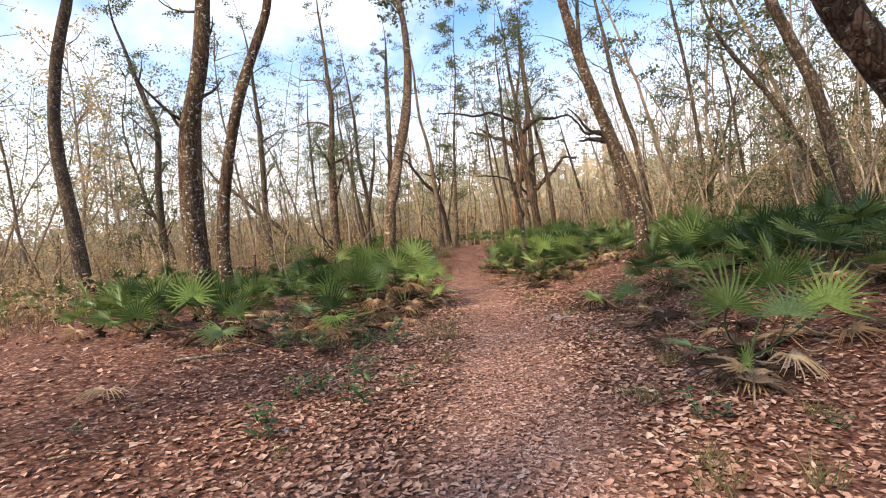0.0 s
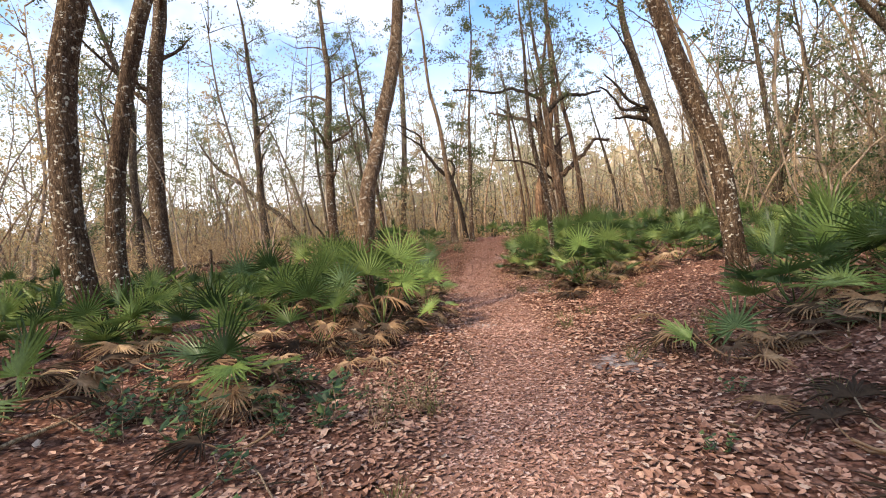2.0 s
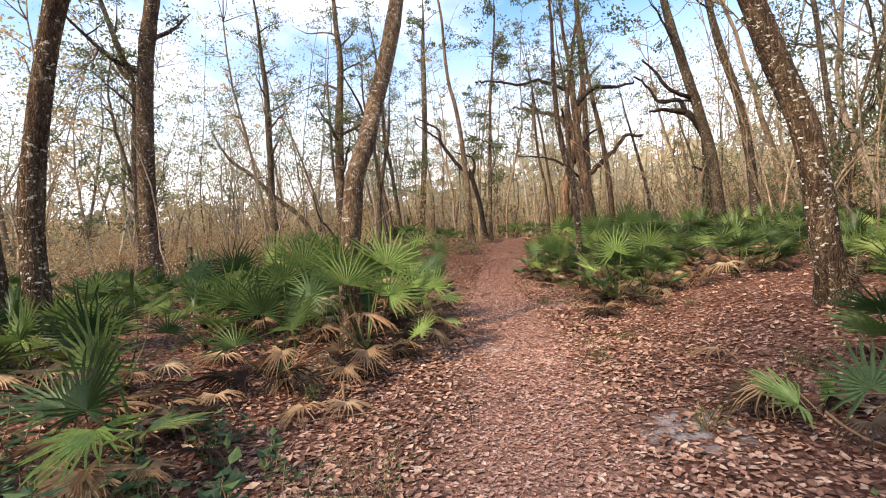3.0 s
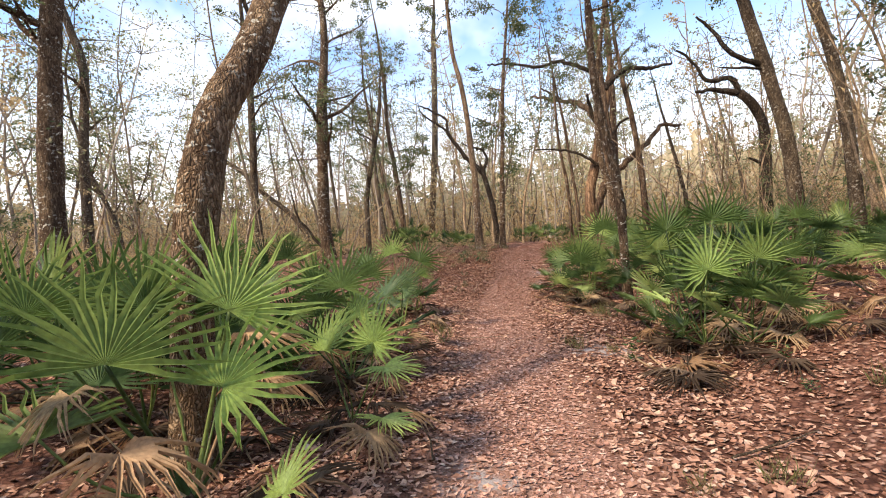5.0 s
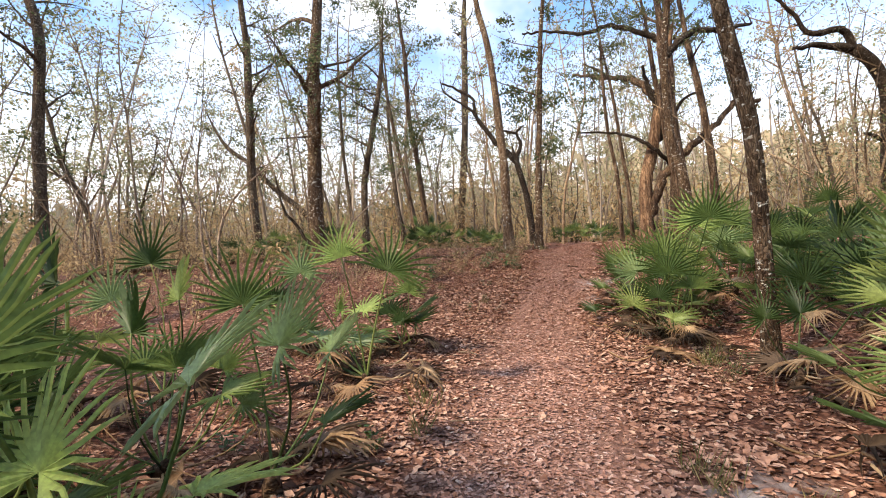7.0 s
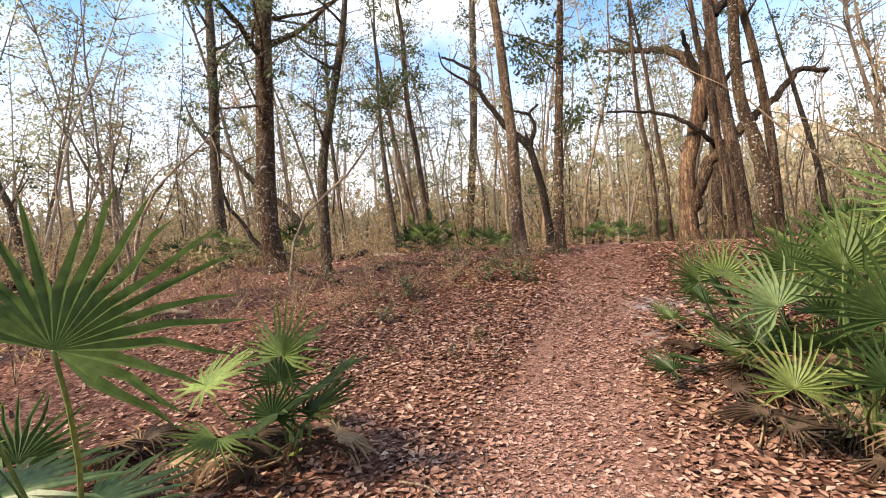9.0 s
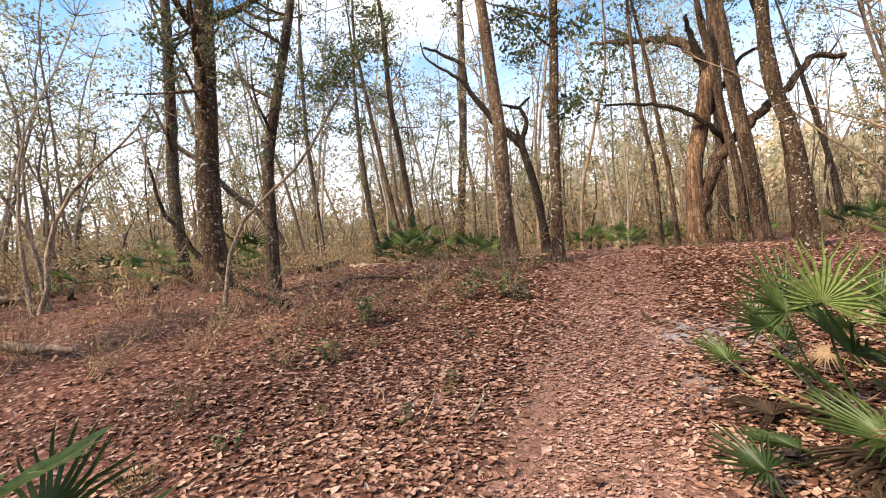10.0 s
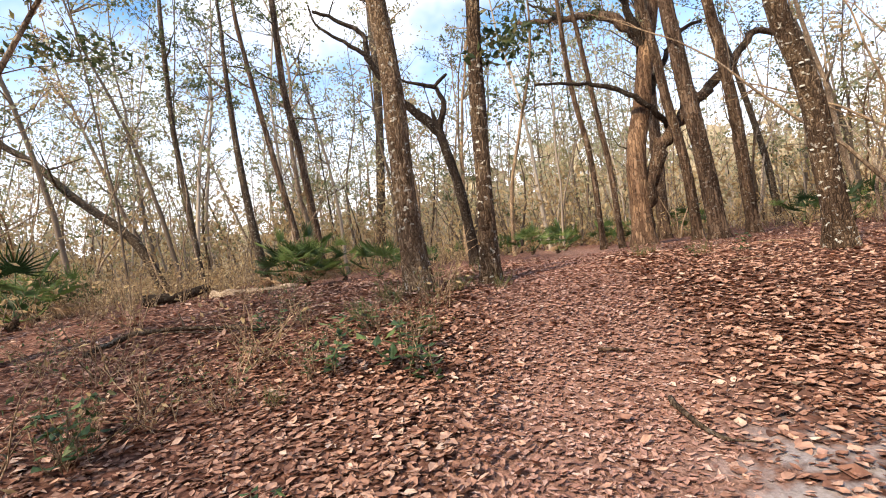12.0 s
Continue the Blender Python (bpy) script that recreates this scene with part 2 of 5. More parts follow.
def ground_material():
    m, t, b = material("leaf_litter_ground", 0.9, 0.15)
    v = position(t)
    wob = node(t, "ShaderNodeTexNoise", Scale=9.0, Detail=2.0)
    t.links.new(v, wob.inputs["Vector"])
    add = t.nodes.new("ShaderNodeVectorMath")
    add.operation = "MULTIPLY_ADD"
    add.inputs[1].default_value = (0.12, 0.12, 0.12)
    t.links.new(wob.outputs["Color"], add.inputs[0])
    t.links.new(v, add.inputs[2])
    vor = node(t, "ShaderNodeTexVoronoi", Scale=24.0, Randomness=1.0)
    t.links.new(add.outputs[0], vor.inputs["Vector"])
    sep = t.nodes.new("ShaderNodeSeparateColor")
    t.links.new(vor.outputs["Color"], sep.inputs["Color"])
    litter = ramp(t, sep.outputs[0], ((0.0, (0.089, 0.040, 0.029)), (0.3, (0.148, 0.068, 0.047)), (0.6, (0.215, 0.104, 0.072)), (0.85, (0.296, 0.162, 0.118)), (1.0, (0.385, 0.245, 0.191))))
    edge = ramp(t, vor.outputs["Distance"], ((0.25, (1.2, 1.2, 1.2)), (0.65, (0.5, 0.47, 0.45))))
    litter = mixed(t, 1.0, litter, edge, "MULTIPLY")
    broad = textured(t, "ShaderNodeTexNoise", v, "Fac", Scale=0.8, Detail=4.0)
    litter = mixed(t, 1.0, litter, ramp(t, broad, ((0.3, (0.7, 0.68, 0.66)), (0.7, (1.2, 1.15, 1.1)))), "MULTIPLY")
    # trodden trail: crumbled leaf and pinkish soil
    fine = textured(t, "ShaderNodeTexNoise", v, "Fac", Scale=38.0, Detail=5.0, Roughness=0.7)
    soil = ramp(t, fine, ((0.3, (0.165, 0.088, 0.064)), (0.5, (0.3, 0.173, 0.13)), (0.72, (0.45, 0.291, 0.226))))
    bits = node(t, "ShaderNodeTexVoronoi", Scale=52.0)
    t.links.new(add.outputs[0], bits.inputs["Vector"])
    bit_tone = t.nodes.new("ShaderNodeSeparateColor")
    t.links.new(bits.outputs["Color"], bit_tone.inputs["Color"])
    soil = mixed(t, 1.0, soil, ramp(t, bit_tone.outputs[0], ((0.0, (0.5, 0.47, 0.45)), (1.0, (1.55, 1.5, 1.45)))), "MULTIPLY")
    tr = t.nodes.new("ShaderNodeAttribute")
    tr.attribute_name = "trail"
    col = mixed(t, tr.outputs["Fac"], litter, mixed(t, 0.25, soil, litter))
    sandy = ramp(t, fine, ((0.3, (0.24, 0.2, 0.185)), (0.7, (0.45, 0.4, 0.38))))
    sa = t.nodes.new("ShaderNodeAttribute")
    sa.attribute_name = "sand"
    patch = textured(t, "ShaderNodeTexNoise", v, "Fac", Scale=7.0, Detail=4.0)
    mul = t.nodes.new("ShaderNodeMath")
    mul.operation = "MULTIPLY"
    t.links.new(ramp(t, patch, ((0.42, (0, 0, 0)), (0.58, (1, 1, 1)))), mul.inputs[0])
    t.links.new(sa.outputs["Fac"], mul.inputs[1])
    col = mixed(t, mul.outputs[0], col, sandy)
    t.links.new(col, b.inputs["Base Color"])
    h = t.nodes.new("ShaderNodeMath")
    h.operation = "MULTIPLY_ADD"
    h.inputs[1].default_value = 0.5
    t.links.new(sep.outputs[1], h.inputs[0])
    t.links.new(fine, h.inputs[2])
    bump(t, b, h.outputs[0], 0.7, 0.02)
    return m


GROUND = ground_material()


# ---- mesh helpers ----
class Geo:
    """Vertices and faces of one mesh, gathered piece by piece."""

    def __init__(self):
        self.v, self.f = [], []

    def tube(self, pts, radii, sides=8, cap=True, rough=0.0):
        n0 = len(self.v)
        side = Vector((1, 0, 0))
        for k, p in enumerate(pts):
            d = (pts[min(k + 1, len(pts) - 1)] - pts[max(k - 1, 0)]).normalized()
            side = side - d * side.dot(d)
            if side.length < 1e-3:
                side = d.orthogonal()
            side.normalize()
            up = d.cross(side)
            for s in range(sides):
                a = 2 * math.pi * s / sides
                r = radii[k]
                if rough:
                    r *= 1 + rough * noise.noise(Vector((p.x * 3 + math.cos(a) * 2.2, p.y * 3 + math.sin(a) * 2.2, p.z * 1.3)))
                self.v.append(p + (side * math.cos(a) + up * math.sin(a)) * r)
        for k in range(len(pts) - 1):
            for s in range(sides):
                a, b = n0 + k * sides + s, n0 + k * sides + (s + 1) % sides
                self.f.append((a, b, b + sides, a + sides))
        if cap:
            self.f.append(tuple(n0 + (len(pts) - 1) * sides + s for s in range(sides)))

    def leaf(self, p, d, w, length, width):
        """A leaf as two folded halves."""
        n = d.cross(w).normalized()
        k = len(self.v)
        self.v += [p, p + d * length * 0.5 + w * width * 0.5 + n * width * 0.18, p + d * length, p + d * length * 0.5 - w * width * 0.5 + n * width * 0.18]
        self.f += [(k, k + 1, k + 2), (k, k + 2, k + 3)]

    def mesh(self, name, mat, smooth=True):
        me = bpy.data.meshes.new(name)
        me.from_pydata([tuple(v) for v in self.v], [], self.f)
        me.materials.append(mat)
        if smooth:
            me.shade_smooth()
        return me


def part(name, data, parent, label=""):
    ob = new(name, data)
    ob.parent = parent
    return tagged(ob, label)


def step(v, a, b):
    s = min(max((v - a) / (b - a), 0.0), 1.0)
    return s * s * (3 - 2 * s)


def ground_height(x, y):
    """Level by the start, banks on both sides of the trail, then a rise to a higher flat."""
    z = 1.15 * step(y, 17.5, 27)
    z += 0.45 * step(x, 2.5, 4.7) * step(y, -2, 6) * (1 - step(y, 19, 24))
    z += 0.1 * step(x, 4.7, 7.5) * step(y, 0, 9) * (1 - step(y, 20, 26))
    z += 0.22 * step(-x, 0.8, 3.6) * step(y, 18, 21) * (1 - step(y, 23, 28))
    z += 0.5 * step(-x, 1.0, 5.0) * step(y, -1, 6) * (1 - step(y, 12, 19))
    z += 0.16 * step(y, 22.5, 25) * (1 - step(y, 26, 31)) * (1 - step(abs(x + 0.5), 1.5, 6))
    return z


def trail_x(y):
    """The middle of the trail."""
    return 0.35 + 0.62 * step(y, 1, 10) - 0.25 * step(y, 12, 17) + 0.75 * step(y, 18, 25) + 2.6 * step(y, 25, 36)


def trail_amount(x, y):
    w = 0.72 + 0.25 * step(y, 20, 26)
    return 1 - step(abs(x - trail_x(y)), w * 0.45, w * 1.35)


# ---- ground ----
def axis_lines(lo, hi, fine, far):
    mid = list(np.arange(lo, hi + 1e-6, fine))
    out, s, below, above = fine, fine, [], []
    while out < far:
        below.append(lo - out)
        above.append(hi + out)
        s *= 1.22
        out += s
    return below[::-1] + mid + above


xs, ys = axis_lines(-8.0, 9.0, 0.18, 420), axis_lines(-4.0, 36.0, 0.18, 420)
SANDS = ((2.0, 14.5, 0.42), (2.15, 21.85, 0.62), (2.05, 8.4, 0.4), (0.62, 11.4, 0.3), (1.75, 20.7, 0.25))


def sand_amount(x, y):
    return max(1 - step(math.hypot(x - sx, y - sy), sr * 0.4, sr * 1.3) for sx, sy, sr in SANDS)


gv, gt, gs = [], [], []
for y in ys:
    for x in xs:
        near = max(0.0, 1 - max(abs(x), abs(y - 15)) / 60)
        z = ground_height(x, y) + near * (0.06 * noise.noise((x * 0.55, y * 0.55, 0)) + 0.02 * noise.noise((x * 2.3, y * 2.3, 4)))
        tr = trail_amount(x + 0.25 * noise.noise((x * 0.9, y * 0.9, 9)), y)
        gv.append((x, y, z - 0.05 * tr))
        gt.append(tr)
        gs.append(sand_amount(x, y))
nx = len(xs)
gf = [(j * nx + i, j * nx + i + 1, (j + 1) * nx + i + 1, (j + 1) * nx + i) for j in range(len(ys) - 1) for i in range(nx - 1)]
gm = bpy.data.meshes.new("ground")
gm.from_pydata(gv, [], gf)
gm.materials.append(GROUND)
gm.shade_smooth()
for key, values in (("trail", gt), ("sand", gs)):
    gm.attributes.new(key, "FLOAT", "POINT").data.foreach_set("value", values)
tagged(new("ground", gm), "forest floor under brown fallen leaves with a trodden trail", "ground", kind="structure")


def floor_z(x, y):
    return ground_height(x, y) + 0.06 * noise.noise((x * 0.55, y * 0.55, 0)) + 0.02 * noise.noise((x * 2.3, y * 2.3, 4)) - 0.05 * trail_amount(x, y)


# ---- trees ----
def smooth_line(pts, spacing):
    """Points along a curve through pts."""
    out = []
    for k in range(len(pts) - 1):
        p0, p1, p2, p3 = pts[max(k - 1, 0)], pts[k], pts[k + 1], pts[min(k + 2, len(pts) - 1)]
        n = max(1, int((p2 - p1).length / spacing))
        for s in range(n):
            u = s / n
            out.append(0.5 * (2 * p1 + (p2 - p0) * u + (2 * p0 - 5 * p1 + 4 * p2 - p3) * u * u + (3 * p1 - p0 - 3 * p2 + p3) * u ** 3))
    return out + [pts[-1]]


def any_way(rng):
    a, z = rng.uniform(0, 2 * math.pi), rng.uniform(-1, 1)
    r = math.sqrt(1 - z * z)
    return Vector((r * math.cos(a), r * math.sin(a), z))


def leaves_at(geo, p, count, spread, size, rng, flat=1.0):
    for _ in range(count):
        d = any_way(rng)
        q = any_way(rng) * spread * rng.random() ** 0.5
        q = p + Vector((q.x, q.y, q.z * flat))
        w = d.cross(any_way(rng))
        if w.length > 0.05:
            geo.leaf(q, d, w.normalized(), size * rng.uniform(0.7, 1.25), size * rng.uniform(0.35, 0.55))


def branch(wood, leaf, start, way, length, r, rng, level, lush, size, rise=0.25):
    """A wandering branch with twigs, and leaves round its outer part."""
    n = max(3, int(length / 0.4)) if level else max(4, int(length / 0.35))
    pts, d = [start], way.normalized()
    for k in range(n):
        d = (d + any_way(rng) * 0.27 + Vector((0, 0, rise * 0.25))).normalized()
        pts.append(pts[-1] + d * (length / n))
    radii = [max(r * (1 - 0.85 * k / n), 0.0035) for k in range(n + 1)]
    wood.tube(pts, radii, 5 if r > 0.03 else 3)
    if level < 2:
        for k in range(1, n + 1):
            if rng.random() < (0.75 if level == 0 else 0.5):
                side = (d * 0.5 + any_way(rng)).normalized()
                branch(wood, leaf, pts[k], side, length * rng.uniform(0.25, 0.5), radii[k] * 0.6, rng, level + 1, lush, size, rise)
    if level >= 1 and lush > 0:
        # loose flat sprays at the ends, with gaps between
        for k in range(n - 1, n + 1):
            leaves_at(leaf, pts[k], int(lush * rng.uniform(0.7, 1.9) + rng.random()), 0.24 + length * 0.12, size, rng, 0.4)


def tree(name, label, seed, base, r0, r1, line, top, bark, limbs=8, lowest=4.5, lush=8, leafmat=None, size=0.12, reach=2.6, fixed=()):
    """A trunk along line (offsets from base, heights absolute), grown on to the height top, with limbs and a crown.
    fixed: limbs at known places, each a radius and its points."""
    rng = random.Random(seed)
    bx, by = base
    gz = floor_z(bx, by)
    root = tagged(new(name), label, "tree")
    root.location = (bx, by, gz)
    pts = [Vector((x, y, z - gz)) for x, y, z in line]
    if pts[0].z > 0.3:
        low = pts[0] + (pts[0] - pts[1]) * (pts[0].z / max(pts[1].z - pts[0].z, 0.3)) * 0.6
        pts.insert(0, Vector((low.x, low.y, -0.15)))
    else:
        pts[0].z = -0.15
    z_known = pts[-1].z
    d = (pts[-1] - pts[-2]).normalized()
    while pts[-1].z < top:
        d = (d * 0.8 + Vector((rng.uniform(-0.12, 0.12), rng.uniform(-0.12, 0.12), 0.3))).normalized()
        pts.append(pts[-1] + d * 1.3)
    line3 = smooth_line(pts, 0.22 if r0 > 0.12 else 0.4)

    def radius(z):
        if z < z_known:
            r = 0.86 * r0 + 0.86 * (r1 - r0) * max(z, 0) / z_known
        else:
            r = 0.86 * r1 * max(0.12, 1 - (z - z_known) / max(top - z_known, 0.5))
        return r * (1 + 0.42 * math.exp(-max(z, 0) / 0.22))

    g = Geo()
    g.tube(line3, [radius(p.z) for p in line3], 12 if r0 > 0.12 else 8, rough=0.16)
    part("trunk", g.mesh("trunk", bark), root)
    crown = Geo()
    for r, path in fixed:
        g = Geo()
        p3 = smooth_line([Vector(p) - Vector((bx, by, gz)) for p in path], 0.16)
        p3 = [p + any_way(rng) * r * 0.3 for p in p3]
        g.tube(p3, [max(r * (1 - 0.7 * k / len(p3)), 0.008) for k in range(len(p3))], 7, rough=0.25)
        for k in range(len(p3) // 3, len(p3), 2):
            if rng.random() < 0.5:
                branch(g, crown, p3[k], any_way(rng) + Vector((0, 0, 0.4)), rng.uniform(0.25, 0.9), r * 0.18, rng, 1, 0, size)
        part("limb", g.mesh("limb", BARK_RED if r > 0.18 else BARK_DARK), root)
    for k in range(limbs):
        z = lowest + (top - lowest) * ((k + rng.random()) / limbs) ** 0.9
        p = min(line3, key=lambda q: abs(q.z - z))
        a = rng.uniform(0, 2 * math.pi)
        fall = 1 - 0.55 * (p.z - lowest) / max(top - lowest, 1)
        g = Geo()
        branch(g, crown, p, Vector((math.cos(a), math.sin(a), rng.uniform(0.2, 0.9))), reach * fall * rng.uniform(0.7, 1.2), radius(p.z) * rng.uniform(0.3, 0.5), rng, 0, lush, size)
        part("limb", g.mesh("limb", bark), root)
    if crown.f:
        part("crown", crown.mesh("crown", leafmat or LEAF, False), root, "sparse small green leaves")
    return root


OAK = "oak tree with rough lichen-spotted grey-brown bark"
# its crown, too high to be seen, is thickened to shade the trail
tree("oak_tree", "thick leaning oak trunk with brown lichen-spotted bark among palmettos", 1, (-4.86, 9.57), 0.23, 0.19,
     [(0, 0, 0.5), (-0.2, 0.03, 1.95), (-0.22, 0.06, 3.01), (-0.12, 0.09, 4.31), (0.2, 0.13, 5.59)], 15, BARK, limbs=8, lowest=9.5, lush=8)
tree("oak_tree", "slender oak leaning over, pale lichen on brown bark", 2, (-4.48, 9.73), 0.155, 0.12,
     [(0, 0, 0.48), (-0.07, 0.03, 1.91), (0.12, 0.08, 3.4), (0.45, 0.12, 4.71), (0.76, 0.15, 5.58)], 13, BARK, limbs=5, lowest=8.5, lush=4)
tree("oak_tree", OAK, 3, (-8.88, 17.39), 0.3, 0.23, [(0, 0, 1.12), (-0.08, 0.04, 2.82), (-0.02, 0.1, 5.02), (0.13, 0.17, 7.21), (0.48, 0.25, 9.22)], 16, BARK, limbs=10, lowest=5)
tree("oak_tree", "forked grey oak behind a thicker trunk", 4, (-13.64, 23.05), 0.21, 0.15, [(0, 0, 1.01), (-0.07, 0.11, 5.37), (0.09, 0.19, 8.26), (-0.39, 0.2, 9.99)], 15, BARK_GREY, limbs=9)
tree("oak_tree", "bare grey-brown trunk rising alone at the edge of the brush", 5, (-9.94, 13.0), 0.23, 0.15, [(0, 0, 1.02), (-0.27, 0.02, 3.25), (-0.5, 0.05, 5.32), (-0.31, 0.07, 7.36), (0.18, 0.09, 9.2)], 15, BARK_GREY, limbs=7, lowest=8)
tree("oak_tree", "straight oak trunk with pale lichen beside a thin sapling", 6, (-5.39, 24.44), 0.26, 0.2, [(0, 0, 1.1), (-0.1, -0.02, 2.72), (-0.04, 0, 4.46), (0.06, 0.03, 6.78)], 16, BARK, limbs=15, lowest=2.6, lush=13, size=0.11, reach=3.3,
     fixed=[(0.06, [(-5.5, 24.42, 1.5), (-5.9, 24.36, 1.93), (-6.09, 24.32, 2.28), (-6.33, 24.27, 2.58), (-6.48, 24.24, 2.93), (-6.52, 24.23, 3.26), (-6.59, 24.21, 3.7)])])
tree("oak_tree", OAK, 7, (-10.69, 29.54), 0.23, 0.17, [(0, 0, 1.16), (-0.2, -0.04, 3.85), (-0.15, -0.02, 6.53), (-0.11, 0.01, 9.97)], 16, BARK_GREY, limbs=12, lowest=3.5)
# crown above the view made leafier to throw shade on the palmettos
tree("oak_tree", "bowed oak leaning to the trail, chipped flaky bark", 8, (-1.3, 11.2), 0.17, 0.15, [(-0.05, 0.08, 0.5), (-0.02, 0.1, 1.2), (0.05, 0.11, 1.8), (0.11, 0.27, 2.5), (0.21, 0.48, 2.9), (0.29, 0.74, 3.35), (0.4, 1.0, 4.0), (0.65, 1.2, 5.0)], 12, BARK_FLAKY, limbs=10, lowest=7.6, lush=11, size=0.14, reach=3.2,
     fixed=[(0.02, [(-1.1, 12.0, 3.4), (-1.2, 12.0, 3.7), (-1.4, 12.0, 4.1)])])
tree("oak_tree", "straight oak with finely cracked grey bark at the trailside", 9, (-0.01, 25.15), 0.165, 0.125, [(0, 0, 1.2), (-0.03, -0.01, 1.93), (-0.04, -0.02, 2.88), (-0.04, -0.03, 3.64), (-0.1, -0.05, 4.47)], 16, BARK_FLAKY, limbs=9, lowest=7)
leafy_oak = tree("oak_tree", "slim straight oak with leafy sprays on its trunk", 10, (0.78, 25.41), 0.125, 0.095, [(0, 0, 1.22), (0.07, -0.01, 2.49), (0.12, -0.02, 3.6), (0.18, -0.02, 4.45)], 14, BARK, limbs=16, lowest=3.2, reach=1.9, lush=13, size=0.115)
rng = random.Random(64)
for x, y, z in ((0.36, 25.28, 5.34), (0.7, 25.36, 5.45), (1.15, 25.44, 5.3), (1.3, 25.46, 4.15), (1.1, 25.41, 4.0), (0.5, 25.31, 5.1), (1.4, 25.48, 5.4)):
    spray = Geo()
    for _ in range(5):
        leaves_at(spray, Vector((x, y, z)) + any_way(rng) * 0.25 - leafy_oak.location, 22, 0.24, 0.12, rng)
    tagged(part("leaf_spray", spray.mesh("leaf_spray", LEAF, False), leafy_oak), "dark green leaf spray", kind="stuff")
tree("dead_oak", "old hollow oak, bark stripped to orange wood, crooked limbs", 11, (5.45, 34.01), 0.37, 0.22, [(0, 0, 1.2), (0.05, 0.02, 2.5), (0.09, 0.01, 3.9), (0.46, 0.08, 5.26), (0.69, 0.12, 6.5), (0.98, 0.17, 7.62), (1.2, 0.2, 8.6)], 10, BARK_DEAD, limbs=3, lowest=8.4, lush=2, reach=2,
     fixed=[(0.2, [(6.23, 34.3, 6.87), (6.2, 34.7, 7.54), (5.91, 35.4, 8.4), (5.41, 36.3, 9.1), (4.77, 37.3, 9.53), (3.93, 38.3, 10.1), (3.07, 39.3, 10.56)]),
            (0.09, [(4.77, 37.3, 9.53), (4.2, 37.6, 10.1), (3.6, 37.9, 10.6)]),
            (0.25, [(5.5, 34.0, 1.6), (5.68, 33.98, 2.4), (5.98, 33.98, 3.3), (6.4, 34.0, 4.1), (6.98, 34.1, 4.72), (7.66, 34.2, 5.29), (8.46, 34.3, 5.92), (9.02, 34.4, 6.62), (9.55, 34.5, 6.96), (10.55, 34.7, 6.99)]),
            (0.1, [(6.58, 34.05, 4.44), (6.12, 33.7, 4.87), (5.54, 33.6, 5.36), (4.83, 33.7, 5.8), (4.1, 33.77, 6.0), (2.8, 33.55, 6.08)]),
            (0.16, [(6.2, 34.14, 7.0), (5.98, 34.1, 7.53), (5.78, 34.07, 8.06), (5.64, 34.04, 8.9)]),
            (0.13, [(5.95, 34.1, 5.2), (6.48, 34.19, 6.1), (6.77, 34.24, 6.58), (7.33, 34.34, 7.28), (8.05, 34.46, 7.6)])])
tree("oak_tree", "thick leaning oak with deep furrowed dark bark", 12, (6.82, 32.5), 0.26, 0.21, [(0, 0, 1.15), (-0.09, -0.02, 2.5), (-0.33, -0.07, 4.43), (-0.5, -0.1, 5.77), (-0.68, -0.14, 7.4)], 17, BARK_RED, limbs=10, lowest=8,
     fixed=[(0.13, [(6.15, 32.4, 8.7), (5.99, 32.5, 9.24), (5.23, 32.6, 9.8), (4.1, 32.8, 10.3), (3.14, 33.0, 10.2), (1.91, 33.2, 10.55), (0.5, 33.4, 10.74)]),
            (0.17, [(6.2, 32.4, 8.6), (6.8, 32.5, 9.2), (7.53, 32.7, 9.6), (8.52, 33.0, 9.57), (9.76, 33.3, 9.78)])])
tree("oak_tree", OAK, 13, (6.85, 33.72), 0.17, 0.14, [(0, 0, 1.15), (-0.11, -0.03, 3.14), (-0.43, -0.08, 5.1), (-0.68, -0.12, 7.06)], 14, BARK_RED, limbs=8, lowest=7)
tree("oak_tree", OAK, 14, (8.08, 33.21), 0.2, 0.155, [(0, 0, 1.0), (-0.08, -0.03, 3.19), (-0.22, -0.07, 5.19), (-0.54, -0.12, 7.53)], 16, BARK_RED, limbs=9, lowest=7)
fungus_oak = tree("oak_tree", "leaning oak with pale shelf fungus on grey-brown bark", 15, (4.92, 25.84), 0.17, 0.13, [(0, 0, 1.05), (-0.06, -0.02, 2.03), (-0.17, -0.04, 3.04), (-0.44, -0.07, 4.08)], 14, BARK, limbs=8, lowest=5)
bank_oak = tree("oak_tree", "leaning oak on the bank with pale fungus on brown bark", 16, (4.61, 10.64), 0.185, 0.155, [(0, 0, 0.42), (-0.08, 0.02, 1.34), (-0.2, 0.04, 2.42), (-0.48, 0.04, 3.28), (-0.86, 0.04, 4.45)], 14, BARK, limbs=8, lowest=6)
tree("oak_tree", OAK, 17, (9.02, 22.51), 0.235, 0.175, [(0, 0, 1.61), (-0.2, 0.01, 3.74), (-0.49, 0, 5.11), (-0.9, -0.02, 6.66), (-1.31, -0.04, 8.21)], 16, BARK_GREY, limbs=9, lowest=7,
     fixed=[(0.09, [(8.25, 22.49, 5.89), (7.43, 22.39, 6.28), (6.96, 22.34, 6.91), (6.49, 22.29, 7.36)]), (0.05, [(8.24, 22.48, 5.81), (7.57, 22.4, 5.88), (7.07, 22.34, 5.92)])])
